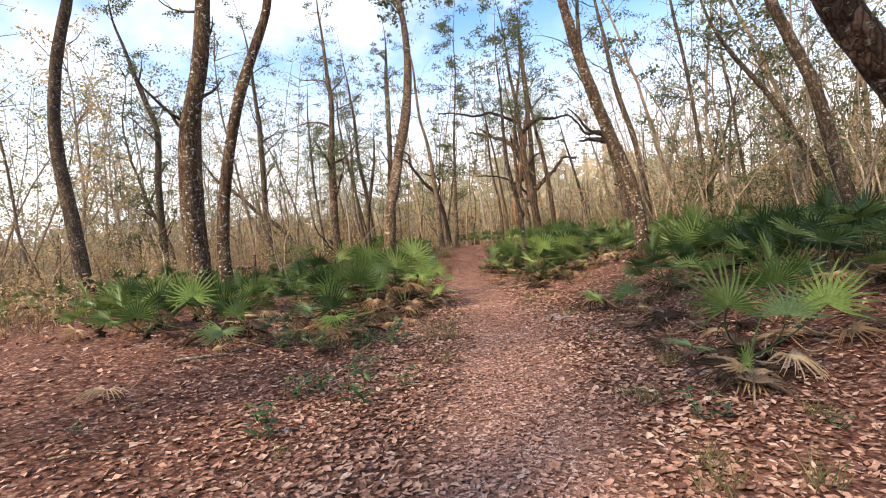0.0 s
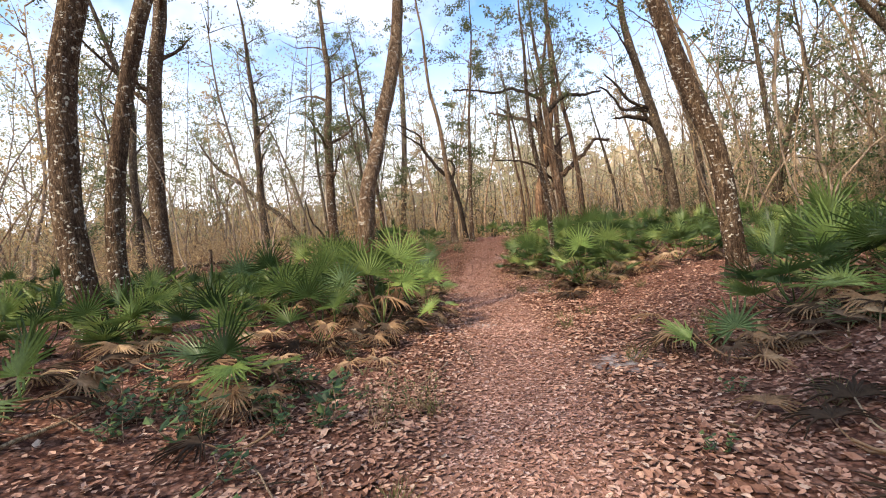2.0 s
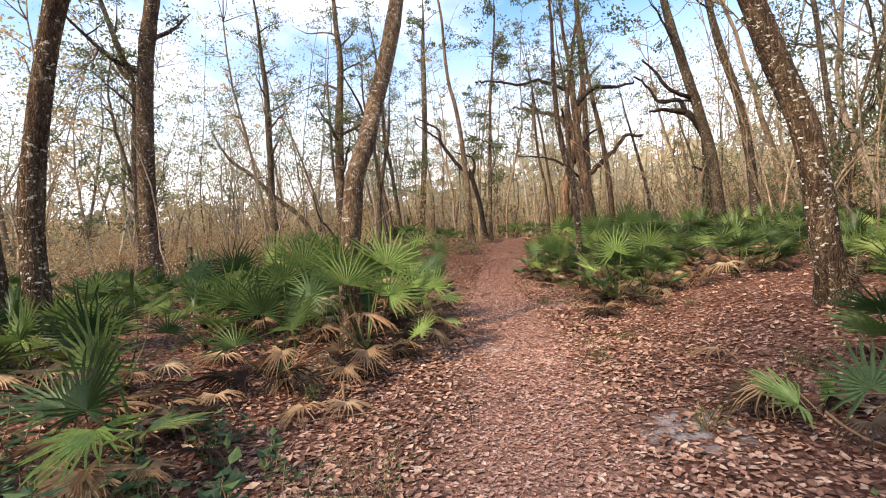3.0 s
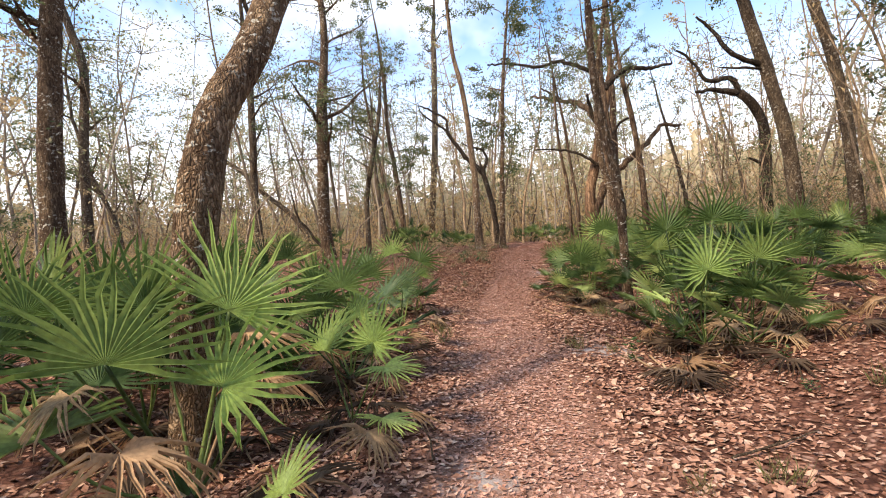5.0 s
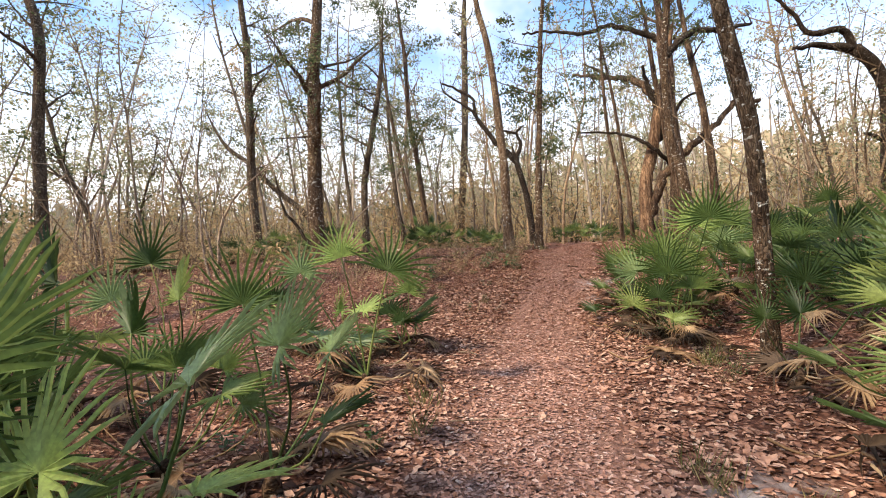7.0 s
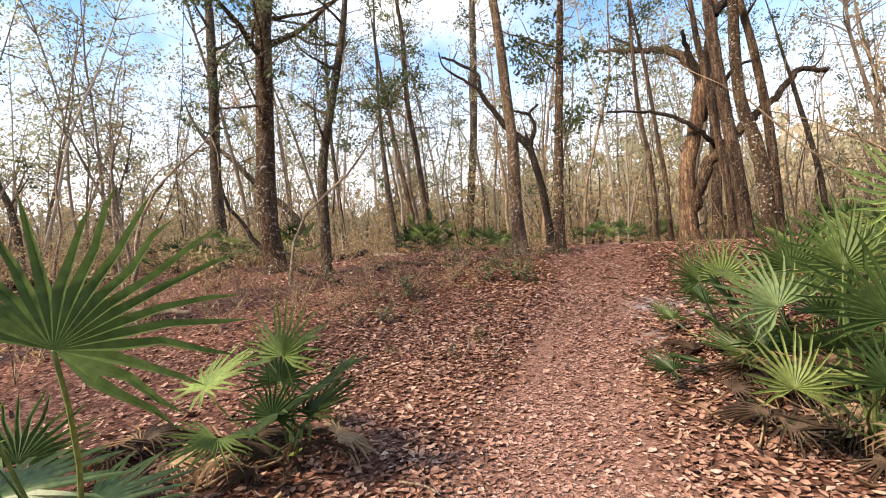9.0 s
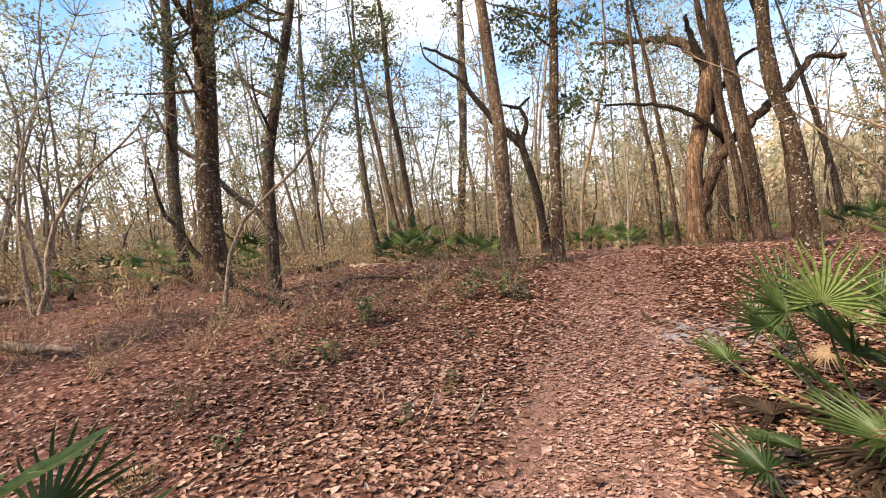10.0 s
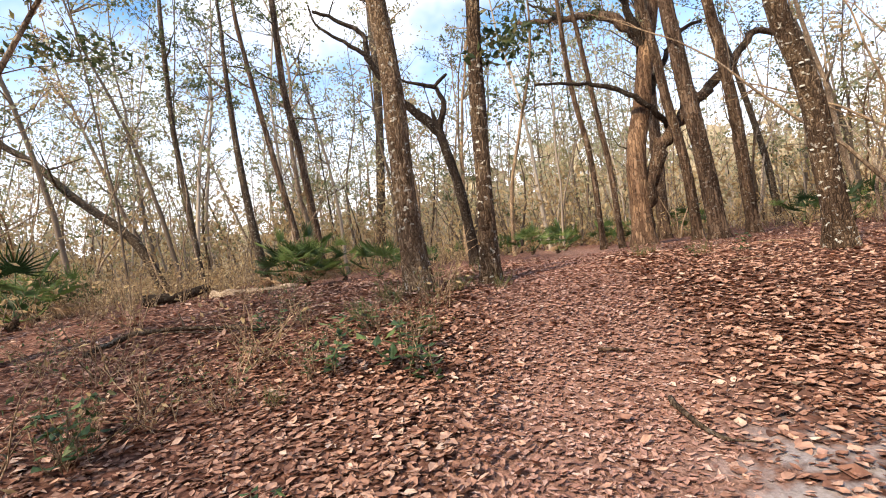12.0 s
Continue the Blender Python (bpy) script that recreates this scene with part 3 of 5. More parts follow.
tree("crooked_oak", "crooked bent oak with gnarled bare limbs", 18, (11.35, 28.6), 0.29, 0.2, [(0, 0, 1.9), (0.03, 0.05, 3.2), (0.16, 0.2, 4.7), (0.08, 0.2, 5.6), (-0.3, 0.12, 6.35), (-0.76, 0.06, 6.8)], 4.9, BARK_DARK, limbs=0, lush=0,
     fixed=[(0.14, [(10.59, 28.66, 6.8), (9.67, 28.49, 6.94), (8.75, 28.32, 6.9)]), (0.12, [(10.59, 28.66, 6.8), (10.25, 28.6, 7.38), (9.33, 28.43, 7.34), (8.63, 28.31, 8.22), (8.1, 28.21, 8.62)]), (0.08, [(11.4, 28.77, 3.9), (10.73, 28.66, 4.17)])])
tree("oak_tree", OAK, 19, (9.15, 20.5), 0.18, 0.13, [(0, 0, 1.52), (-0.12, 0.02, 3.48), (-0.37, 0.02, 5.24), (-0.9, -0.01, 7.16)], 15, BARK_GREY, limbs=9, lowest=7)
tree("oak_tree", "thin leaning oak rising from palmettos beside the trail", 20, (2.98, 16.9), 0.095, 0.083, [(0, 0, 0.1), (-0.03, 0, 1.16), (-0.09, 0.01, 2.47), (-0.25, -0.01, 3.26), (-0.39, -0.03, 4.12)], 10, BARK, limbs=6, lowest=5)
tree("oak_sapling", "thin twisting sapling with a leafy top", 21, (-3.65, 23.5), 0.115, 0.08, [(0, 0, 1.03), (0.02, 0.01, 2.17), (0.04, 0.02, 3.16), (0.23, 0.07, 4.14), (0.59, 0.16, 5.9)], 7, BARK_GREY, limbs=9, lowest=2.6, reach=1.3, lush=7, size=0.07)
tree("oak_tree", OAK, 22, (8.1, 8.89), 0.15, 0.11, [(0, 0, 0.5), (-0.42, 0.02, 2.09), (-0.8, 0.04, 3.85), (-1.45, 0.06, 5.53)], 12, BARK_GREY, limbs=7, lowest=6)
tree("oak_tree", "dark thick trunk leaning far over the bank", 23, (5.35, 4.7), 0.22, 0.19, [(0, 0, 0.6), (-0.51, -0.09, 2.1), (-0.85, -0.08, 2.8), (-1.27, -0.07, 3.51)], 9, BARK_RED, limbs=5, lowest=5)
tree("leaning_tree", "grey trunk leaning far over above the brush", 24, (-10.99, 36.62), 0.22, 0.14, [(0, 0, 1.2), (-1.03, -0.1, 3.38), (-3.12, -0.29, 5.33), (-4.44, -0.41, 6.77), (-5.6, -0.51, 7.65)], 9.5, BARK_GREY, limbs=6, lowest=4, lush=4)
# four oaks out of view behind the start, added to cast shade
tree("oak_tree", "unseen tall oak added to shade the trail, broad leafy crown", 50, (-1.5, -1.9), 0.24, 0.2, [(0, 0, 0.1), (0.3, 0.3, 3.0), (1.0, 1.0, 6.0)], 13, BARK, limbs=13, lowest=7.5, lush=12, size=0.16, reach=4.2)
tree("oak_tree", "unseen tall leafy oak added to shade the start of the trail", 51, (-3.6, -1.2), 0.22, 0.18, [(0, 0, 0.2), (0.1, 0.2, 3.0), (0.3, 0.5, 6.0)], 13, BARK, limbs=13, lowest=7.5, lush=12, size=0.17, reach=4.4)
tree("oak_tree", "unseen leafy oak added for shade, leaning towards the trail", 52, (-6.6, -3.4), 0.2, 0.16, [(0, 0, 0.3), (0.1, 0.2, 3.0), (0.3, 0.5, 6.5)], 13, BARK, limbs=12, lowest=6.2, lush=9, size=0.16, reach=3.8)
tree("oak_tree", "unseen oak added for shade, broad leafy crown", 53, (-8.2, -0.8), 0.2, 0.15, [(0, 0, 0.4), (0.05, 0.1, 3.0), (0.2, 0.3, 6.0)], 12, BARK, limbs=12, lowest=6.0, lush=9, size=0.16, reach=3.6)
THIN = "thin straight young tree with few leaves"
tree("young_tree", THIN, 25, (-8.84, 35.28), 0.12, 0.09, [(0, 0, 2.0), (-0.18, -0.04, 4.55), (-0.35, -0.09, 7.1), (-0.34, -0.12, 10.41)], 14, BARK_GREY, limbs=9, lowest=5)
tree("young_tree", "thin dark young tree, forked at the top", 26, (-5.29, 32.55), 0.15, 0.07, [(0, 0, 1.71), (-0.23, -0.04, 3.47), (-0.37, -0.07, 5.55), (-0.41, -0.1, 7.45)], 11, BARK_GREY, limbs=7, lowest=5)
tree("young_tree", THIN, 27, (-5.84, 36.51), 0.14, 0.09, [(0, 0, 2.83), (-0.42, -0.06, 5.36), (-0.83, -0.12, 7.89), (-1.22, -0.19, 10.63)], 15, BARK_RED, limbs=8, lowest=6)
tree("young_tree", THIN, 28, (-5.42, 37.55), 0.18, 0.13, [(0, 0, 2.81), (-0.3, -0.06, 6.13), (-0.63, -0.12, 8.8), (-0.67, -0.16, 12.08)], 17, BARK_RED, limbs=9, lowest=6)
tree("pine_tree", "tall pale straight trunk far behind", 29, (-5.37, 49.58), 0.34, 0.28, [(0, 0, 3.87), (0.69, -0.03, 11.08), (1.02, -0.09, 18.34)], 24, BARK_GREY, limbs=8, lowest=16, size=0.18)
tree("young_tree", THIN, 30, (4.64, 35.35), 0.115, 0.08, [(0, 0, 1.29), (-0.08, -0.04, 4.08), (-0.43, -0.09, 6.49), (-0.55, -0.14, 9.24)], 13, BARK_RED, limbs=8, lowest=6)
tree("young_tree", THIN, 31, (4.94, 34.37), 0.108, 0.075, [(0, 0, 1.16), (-0.09, -0.03, 3.5), (-0.26, -0.06, 4.89), (-0.59, -0.12, 7.82)], 13, BARK_RED, limbs=7, lowest=6)
tree("young_tree", THIN, 32, (12.28, 38.96), 0.15, 0.11, [(0, 0, 1.0), (-0.28, -0.06, 3.77), (-0.91, -0.14, 6.7)], 12, BARK_GREY, limbs=7, lowest=6)
tree("leaning_tree", "thin tree leaning over the palmettos", 33, (11.91, 14.0), 0.125, 0.075, [(0, 0, 1.43), (-0.63, 0.02, 2.85), (-1.64, 0.04, 4.81), (-2.84, 0.05, 6.45)], 9, BARK_GREY, limbs=8, lowest=4)
tree("young_tree", THIN, 34, (12.66, 22.01), 0.12, 0.08, [(0, 0, 2.23), (-0.41, 0.06, 7.87), (-0.88, 0.1, 11.38)], 14, BARK_GREY, limbs=8, lowest=5)
tree("oak_tree", OAK, 35, (7.85, 30.68 + 8), 0.26, 0.19, [(0, 0, 2.08), (0.19, 0.16, 8.9), (0.08, 0.32, 17)], 20, BARK_RED, limbs=8, lowest=9)
tree("forked_oak", "dark forked oak with writhing bare limbs", 36, (0.53, 33.01), 0.18, 0.14, [(0, 0, 1.64), (-0.2, -0.04, 3.4), (-0.58, -0.09, 5.03)], 4.6, BARK_DARK, limbs=0, lush=0,
     fixed=[(0.14, [(-0.06, 32.93, 4.9), (-0.47, 32.89, 5.47), (-0.9, 32.85, 5.84), (-1.23, 32.82, 6.36), (-1.7, 32.77, 7.09), (-1.83, 32.75, 7.93), (-2.41, 32.7, 8.35), (-3.12, 32.64, 8.72)]),
            (0.07, [(-1.65, 32.77, 7.2), (-2.47, 32.7, 7.85), (-3.05, 32.65, 8.31), (-3.21, 32.63, 8.89)]),
            (0.11, [(-0.06, 32.93, 4.9), (0.19, 32.94, 5.79), (0.01, 32.92, 6.21), (0.37, 32.94, 6.56)]), (0.07, [(0.01, 32.92, 6.21), (-0.75, 32.86, 6.46), (-1.04, 32.83, 6.65)])])


tree("leaning_sapling", "thin sapling leaning out, pale below, leafy at its tip", 37, (-4.05, 22.81), 0.034, 0.016, [(0, 0, 1.0), (0.1, 0.08, 1.7), (0.32, 0.15, 2.19), (0.77, 0.19, 2.57), (1.16, 0.23, 2.86), (1.48, 0.26, 3.23), (1.76, 0.29, 3.64), (2.0, 0.31, 3.97), (2.24, 0.34, 4.35)], 3.7, BARK_PALE, limbs=12, lowest=2.0, lush=9, size=0.075, reach=1.1)

# pale shelf fungus on two of the trunks
def shelf_mesh():
    g = Geo()
    n = 9
    for ring, (r, z) in enumerate(((0.0, 0.012), (0.7, 0.02), (1.0, 0.0), (0.75, -0.018))):
        for k in range(n):
            a = math.pi * k / (n - 1)
            g.v.append(Vector((math.cos(a) * r * 0.05, math.sin(a) * r * 0.035, z)))
    for ring in range(3):
        for k in range(n - 1):
            i = ring * n + k
            g.f.append((i, i + 1, i + n + 1, i + n))
    return g.mesh("shelf_fungus", FUNGUS)


FUNGUS, ft, fb = material("pale_fungus", 0.9, 0.1)
ft.links.new(ramp(ft, textured(ft, "ShaderNodeTexNoise", position(ft), "Fac", Scale=40.0, Detail=3.0), ((0.3, (0.42, 0.39, 0.33)), (0.7, (0.74, 0.71, 0.64)))), fb.inputs["Base Color"])
SHELF = shelf_mesh()


def shelves(root, count, z0, z1, facing, seed):
    """Shelves of fungus set into the bark of a trunk."""
    rng = random.Random(seed)
    trunk = [c for c in root.children if c.name.startswith("trunk")][0].data
    ring = [v for v in trunk.vertices if z0 < v.co.z < z1 and v.normal.x * facing[0] + v.normal.y * facing[1] > 0.2]
    for v in rng.sample(ring, min(count, len(ring))):
        ob = part("shelf_fungus", SHELF, root, "pale shelf fungus")
        ob.matrix_basis = Matrix.Translation(v.co) @ Matrix.Rotation(math.atan2(v.normal.y, v.normal.x) - math.pi / 2, 4, "Z") @ Matrix.Scale(rng.uniform(0.3, 0.7), 4)


shelves(fungus_oak, 20, 0.5, 3.4, (-0.3, -1.0), 3)
shelves(bank_oak, 12, 1.0, 2.6, (-0.3, -1.0), 4)


# ---- woods all round: a dozen kinds, planted many times ----
def wild_tree(seed, height, r, bark, leafmat, lush, limbs, lean, size):
    rng = random.Random(seed)
    root = tagged(new("forest_tree"), "slim woodland tree with thin branches and sparse leaves", "tree", "woodland trees")
    pts = [Vector((0, 0, -0.3))]
    d = Vector((rng.uniform(-lean, lean), rng.uniform(-lean, lean), 1)).normalized()
    while pts[-1].z < height:
        d = (d + Vector((rng.uniform(-0.17, 0.17), rng.uniform(-0.17, 0.17), 0.08))).normalized()
        pts.append(pts[-1] + d * 1.1)
    g, crown = Geo(), Geo()
    g.tube(pts, [max(r * (1 - 0.9 * k / len(pts)), 0.012) for k in range(len(pts))], 7, rough=0.15)
    for k in range(limbs):
        i = rng.randrange(len(pts) // 4, len(pts))
        a = rng.uniform(0, 2 * math.pi)
        branch(g, crown, pts[i], Vector((math.cos(a), math.sin(a), rng.uniform(0.3, 1.2))), rng.uniform(1.2, 2.8) * (1.2 - 0.6 * i / len(pts)), r * 0.35, rng, 1, lush, size, 0.4)
    part("trunk", g.mesh("trunk", bark), root)
    part("crown", crown.mesh("crown", leafmat, False), root, "thin scattered foliage")
    return root


KINDS = []
for k in range(12):
    q = random.Random(500 + k)
    KINDS.append(wild_tree(600 + k, q.uniform(8, 17), q.uniform(0.06, 0.16), (BARK_PALE, BARK_GREY, STEM, BARK_PALE)[k % 4], (LEAF, LEAF_YELLOW, LEAF, LEAF_BROWN, LEAF)[k % 5], q.uniform(5, 8), q.randrange(13, 19), 0.16, 0.2))
rng = random.Random(77)
spots = []
for _ in range(6000):
    if len(spots) >= 148:
        break
    a, dist = rng.uniform(0, 2 * math.pi), 10 + 62 * rng.random() ** 0.75
    x, y = dist * math.sin(a), 17 + dist * math.cos(a)
    ahead = abs(math.atan2(x, y - 4)) < 1.15
    if not ahead and rng.random() < 0.75:
        continue
    if abs(x - trail_x(min(y, 36))) < 8 and y < 39 or y < 36 and abs(x) < 10.5:
        continue
    if x < -8 and y < 50 and rng.random() < 0.6:
        continue
    if x > 9 and y > 28 and rng.random() < 0.55:
        continue
    if any((x - p) ** 2 + (y - s) ** 2 < 1.3 for p, s in spots):
        continue
    spots.append((x, y))
for k, (x, y) in enumerate(spots):
    m = pose(x, y, ground_height(x, y), 0, 0, rng.uniform(0, 360)) @ Matrix.Scale(rng.uniform(0.75, 1.2), 4)
    if k < len(KINDS):
        KINDS[k].matrix_basis = m
    else:
        o = copy_thing(rng.choice(KINDS), m)

for _ in range(34):
    x, y = rng.uniform(10.5, 22), rng.uniform(2, 26)
    copy_thing(KINDS[rng.choice((0, 2, 4, 5, 7, 9))], pose(x, y, ground_height(x, y), 0, 0, rng.uniform(0, 360)) @ Matrix.Scale(rng.uniform(0.5, 0.85), 4))

# unseen trees behind the start, added to darken the ground there
for _ in range(14):
    x, y = rng.uniform(-13, 6), rng.uniform(-14, -2.5)
    if abs(x - 0.3) > 1.5:
        copy_thing(rng.choice(KINDS), pose(x, y, ground_height(x, y), 0, 0, rng.uniform(0, 360)) @ Matrix.Scale(rng.uniform(0.8, 1.1), 4))


# ---- brush: brown stems and withered leaves under the trees ----
def thicket(seed, tall, dense, leafy, mat=None):
    rng = random.Random(seed)
    wood, leaf = Geo(), Geo()
    for _ in range(dense):
        p = Vector((rng.uniform(-1.8, 1.8), rng.uniform(-1.8, 1.8), -0.1))
        h = tall * rng.uniform(0.4, 1.0)
        pts, d = [p], Vector((rng.uniform(-0.3, 0.3), rng.uniform(-0.3, 0.3), 1)).normalized()
        n = 3
        for k in range(n):
            d = (d + any_way(rng) * 0.3).normalized()
            pts.append(pts[-1] + d * h / n)
        r = rng.uniform(0.008, 0.024) * (0.5 + h / 5)
        wood.tube(pts, [r * (1 - 0.75 * k / n) for k in range(n + 1)], 3, cap=False)
        for k in range(1, n + 1):
            for _ in range(2):
                e = (d + any_way(rng) * 0.9).normalized()
                q = pts[k] + e * h * rng.uniform(0.1, 0.24)
                wood.tube([pts[k], q], [r * 0.4, r * 0.15], 3, cap=False)
                leaves_at(leaf, q, rng.randrange(0, leafy), 0.22, 0.12, rng)
    me = wood.mesh("thicket", STEM)
    return me, leaf.mesh("thicket_leaves", mat or (LEAF_BROWN if seed % 3 else LEAF_YELLOW), False)


BRUSH = [thicket(900 + k, (2.2, 3.4, 4.6, 2.8, 5.4)[k], 24, 10) for k in range(5)]
rng = random.Random(31)
count = 0
while count < 84:
    a, dist = rng.uniform(-1.9, 1.9), 9 + 60 * rng.random() ** 0.7
    x, y = dist * math.sin(a), 12 + dist * math.cos(a)
    if y < 42 and -7.5 - 0.1 * y < x < 10 + 0.12 * y or abs(x - 4) < 3 and y < 46:
        continue
    stems, leaves = BRUSH[rng.randrange(5)]
    o = tagged(new("thicket", stems), "dense thicket of bare brown stems with withered leaves", "undergrowth", kind="stuff")
    o.matrix_basis = pose(x, y, ground_height(x, y), 0, 0, rng.uniform(0, 360)) @ Matrix.Scale(rng.uniform(0.7, 1.15), 4)
    part("withered_leaves", leaves, o, "tan and brown withered leaves")
    count += 1


for _ in range(34):
    x, y = rng.uniform(-19, -7.6), rng.uniform(13, 38)
    stems, leaves = BRUSH[rng.randrange(5)]
    o = tagged(new("thicket", stems), "low tangle of bare tan stems and dry leaves", "undergrowth", kind="stuff")
    o.matrix_basis = pose(x, y, ground_height(x, y), 0, 0, rng.uniform(0, 360)) @ Matrix.Diagonal((0.8, 0.8, rng.uniform(0.25, 0.5), 1))
    part("withered_leaves", leaves, o, "tan and brown withered leaves")


GREEN_BRUSH = [thicket(920 + k, (3.2, 4.4)[k], 16, 14, LEAF) for k in range(2)]
for _ in range(30):
    x, y = rng.uniform(10, 20), rng.uniform(6, 28)
    stems, leaves = GREEN_BRUSH[rng.randrange(2)]
    o = tagged(new("thicket", stems), "thicket of thin stems with dull green leaves", "undergrowth", kind="stuff")
    o.matrix_basis = pose(x, y, ground_height(x, y), 0, 0, rng.uniform(0, 360)) @ Matrix.Scale(rng.uniform(0.7, 1.15), 4)
    part("green_leaves", leaves, o, "dull dark green leaves")

# knee-high dry brush over the flat to the sides
rng = random.Random(88)
low_stems, low_leaves = Geo(), Geo()
for x0, x1, y0, y1, n in ((-22, -5.2, 19, 42, 950), (-14, -6.5, 8, 19, 260), (9, 22, 24, 44, 380), (-8, 12, 37, 50, 420)):
    for _ in range(n):
        x, y = rng.uniform(x0, x1), rng.uniform(y0, y1)
        if abs(x - trail_x(min(y, 36))) < 2.2 or noise.noise((x * 0.35, y * 0.35, 2)) < -0.15:
            continue
        p = Vector((x, y, ground_height(x, y)))
        for _ in range(3):
            e = p + Vector((rng.uniform(-0.35, 0.35), rng.uniform(-0.35, 0.35), rng.uniform(0.25, 0.95)))
            low_stems.tube([p, (p + e) / 2 + any_way(rng) * 0.08, e], [0.009, 0.007, 0.004], 3, cap=False)
            leaves_at(low_leaves, e, rng.randrange(1, 5), 0.25, 0.12, rng)
            leaves_at(low_leaves, (p + e) / 2, rng.randrange(0, 4), 0.3, 0.12, rng)
brush = tagged(new("dry_brush", low_stems.mesh("dry_brush", STEM)), "knee-high dry brush of tan stems", "undergrowth", kind="stuff")
part("dry_leaves", low_leaves.mesh("dry_leaves", LEAF_BROWN, False), brush, "tan dry leaves")


# the woods farther off: trunks past counting and a haze of leaves
rng = random.Random(21)
far_wood, far_leaf, far_low = Geo(), Geo(), Geo()
for _ in range(820):
    a, dist = rng.uniform(-1.5, 1.5), 30 + 45 * rng.random()
    x, y = dist * math.sin(a), 14 + dist * math.cos(a)
    if y < 38 and -12 < x < 15:
        continue
    gz, tall = ground_height(x, y), rng.uniform(3, 7) if a < -0.3 or rng.random() < 0.5 else rng.uniform(8, 16)
    p = Vector((x, y, gz - 0.2))
    d = Vector((rng.uniform(-0.22, 0.22), rng.uniform(-0.22, 0.22), 1)).normalized()
    line = [p]
    for _ in range(4):
        d = (d + any_way(rng) * 0.22 + Vector((0, 0, 0.06))).normalized()
        line.append(line[-1] + d * tall * 0.25)
    e = line[-1]
    r = rng.uniform(0.03, 0.12) * rng.uniform(0.6, 1.1)
    far_wood.tube(line, [r, r * 0.85, r * 0.65, r * 0.45, r * 0.2], 4, cap=False)
    for _ in range(7):
        b = line[rng.randrange(1, 5)]
        w = any_way(rng) * rng.uniform(0.6, 2.0)
        c = b + Vector((w.x, w.y, abs(w.z) + 0.3))
        far_wood.tube([b, c], [r * 0.3, r * 0.1], 3, cap=False)
        leaves_at(far_leaf, c, rng.randrange(3, 12), 1.0, 0.26, rng)
    for _ in range(12):
        leaves_at(far_low, p + Vector((rng.uniform(-1.5, 1.5), rng.uniform(-1.5, 1.5), rng.uniform(0.1, 1.0) ** 1.5 * 4.6)), 7, 0.9, 0.34, rng)
    for _ in range(3):
        b = p + Vector((rng.uniform(-1.5, 1.5), rng.uniform(-1.5, 1.5), 0))
        c = b + Vector((rng.uniform(-0.6, 0.6), rng.uniform(-0.6, 0.6), rng.uniform(1, 2.2)))
        far_wood.tube([b, c, c + Vector((rng.uniform(-0.8, 0.8), rng.uniform(-0.8, 0.8), rng.uniform(0.6, 2)))], [0.03, 0.02, 0.01], 3, cap=False)
# pale clouds of leaf among the trunks, denser towards the ground
for _ in range(1080):
    a, dist = rng.uniform(-1.5, 1.5), 36 + 42 * rng.random()
    x, y = dist * math.sin(a), 14 + dist * math.cos(a)
    c = Vector((x, y, ground_height(x, y) + 1.5 + (12 if a < 0.4 else 6) * rng.random() ** (1.2 if a < 0 else 1.5)))
    wide = rng.uniform(1.0, 2.4)
    for _ in range(rng.randrange(3, 7)):
        q = c + Vector((rng.uniform(-1, 1) * wide, rng.uniform(-1, 1) * wide, rng.uniform(-0.4, 0.4) * wide))
        leaves_at(far_leaf, q, 9, wide * 0.5, 0.3, rng)
# taller trees over the brush, their leaves in loose flat sprays with sky between
tall_leaf, tall_haze = Geo(), Geo()
for k in range(135):
    a, dist = rng.uniform(-1.25, 1.25), 24 + 40 * rng.random() ** 0.8
    x, y = dist * math.sin(a), 13 + dist * math.cos(a)
    if y < 39 and -8.5 < x < 12.5:
        continue
    tall = rng.uniform(9, 15) + dist * 0.12
    line = [Vector((x, y, ground_height(x, y) - 0.2))]
    d = Vector((rng.uniform(-0.14, 0.14), rng.uniform(-0.14, 0.14), 1)).normalized()
    for _ in range(9):
        d = (d + any_way(rng) * 0.15 + Vector((0, 0, 0.06))).normalized()
        line.append(line[-1] + d * tall / 9)
    r = rng.uniform(0.05, 0.13)
    far_wood.tube(line, [r * (1 - 0.085 * i) for i in range(10)], 5, cap=False)
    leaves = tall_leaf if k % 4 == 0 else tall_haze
    size = 0.14 + 0.0025 * dist
    for _ in range(rng.randrange(20, 34)):
        b = line[rng.randrange(3, 10)]
        w = any_way(rng) * rng.uniform(0.7, 2.6)
        c = b + Vector((w.x, w.y, 0.25 * w.z + rng.uniform(0.2, 1.1)))
        far_wood.tube([b, (b + c) / 2 + any_way(rng) * 0.2, c], [r * 0.28, r * 0.2, r * 0.08], 3, cap=False)
        for _ in range(rng.randrange(9, 22)):
            q = any_way(rng) * rng.uniform(0.2, 1.15)
            e = any_way(rng)
            u = e.cross(any_way(rng))
            if u.length > 0.1:
                leaves.leaf(c + Vector((q.x, q.y, q.z * 0.32)), e, u.normalized(), size * rng.uniform(0.7, 1.3), size * rng.uniform(0.4, 0.6))
woods = tagged(new("far_woods", far_wood.mesh("far_woods", BARK_FAR)), "dense far woods of thin pale trunks", "woods", kind="stuff")
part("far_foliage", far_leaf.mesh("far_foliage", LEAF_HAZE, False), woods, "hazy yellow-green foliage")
part("far_foliage", tall_leaf.mesh("far_foliage", LEAF_OLIVE, False), woods, "olive green leaf sprays")
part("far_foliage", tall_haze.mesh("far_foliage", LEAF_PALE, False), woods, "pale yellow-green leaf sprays")
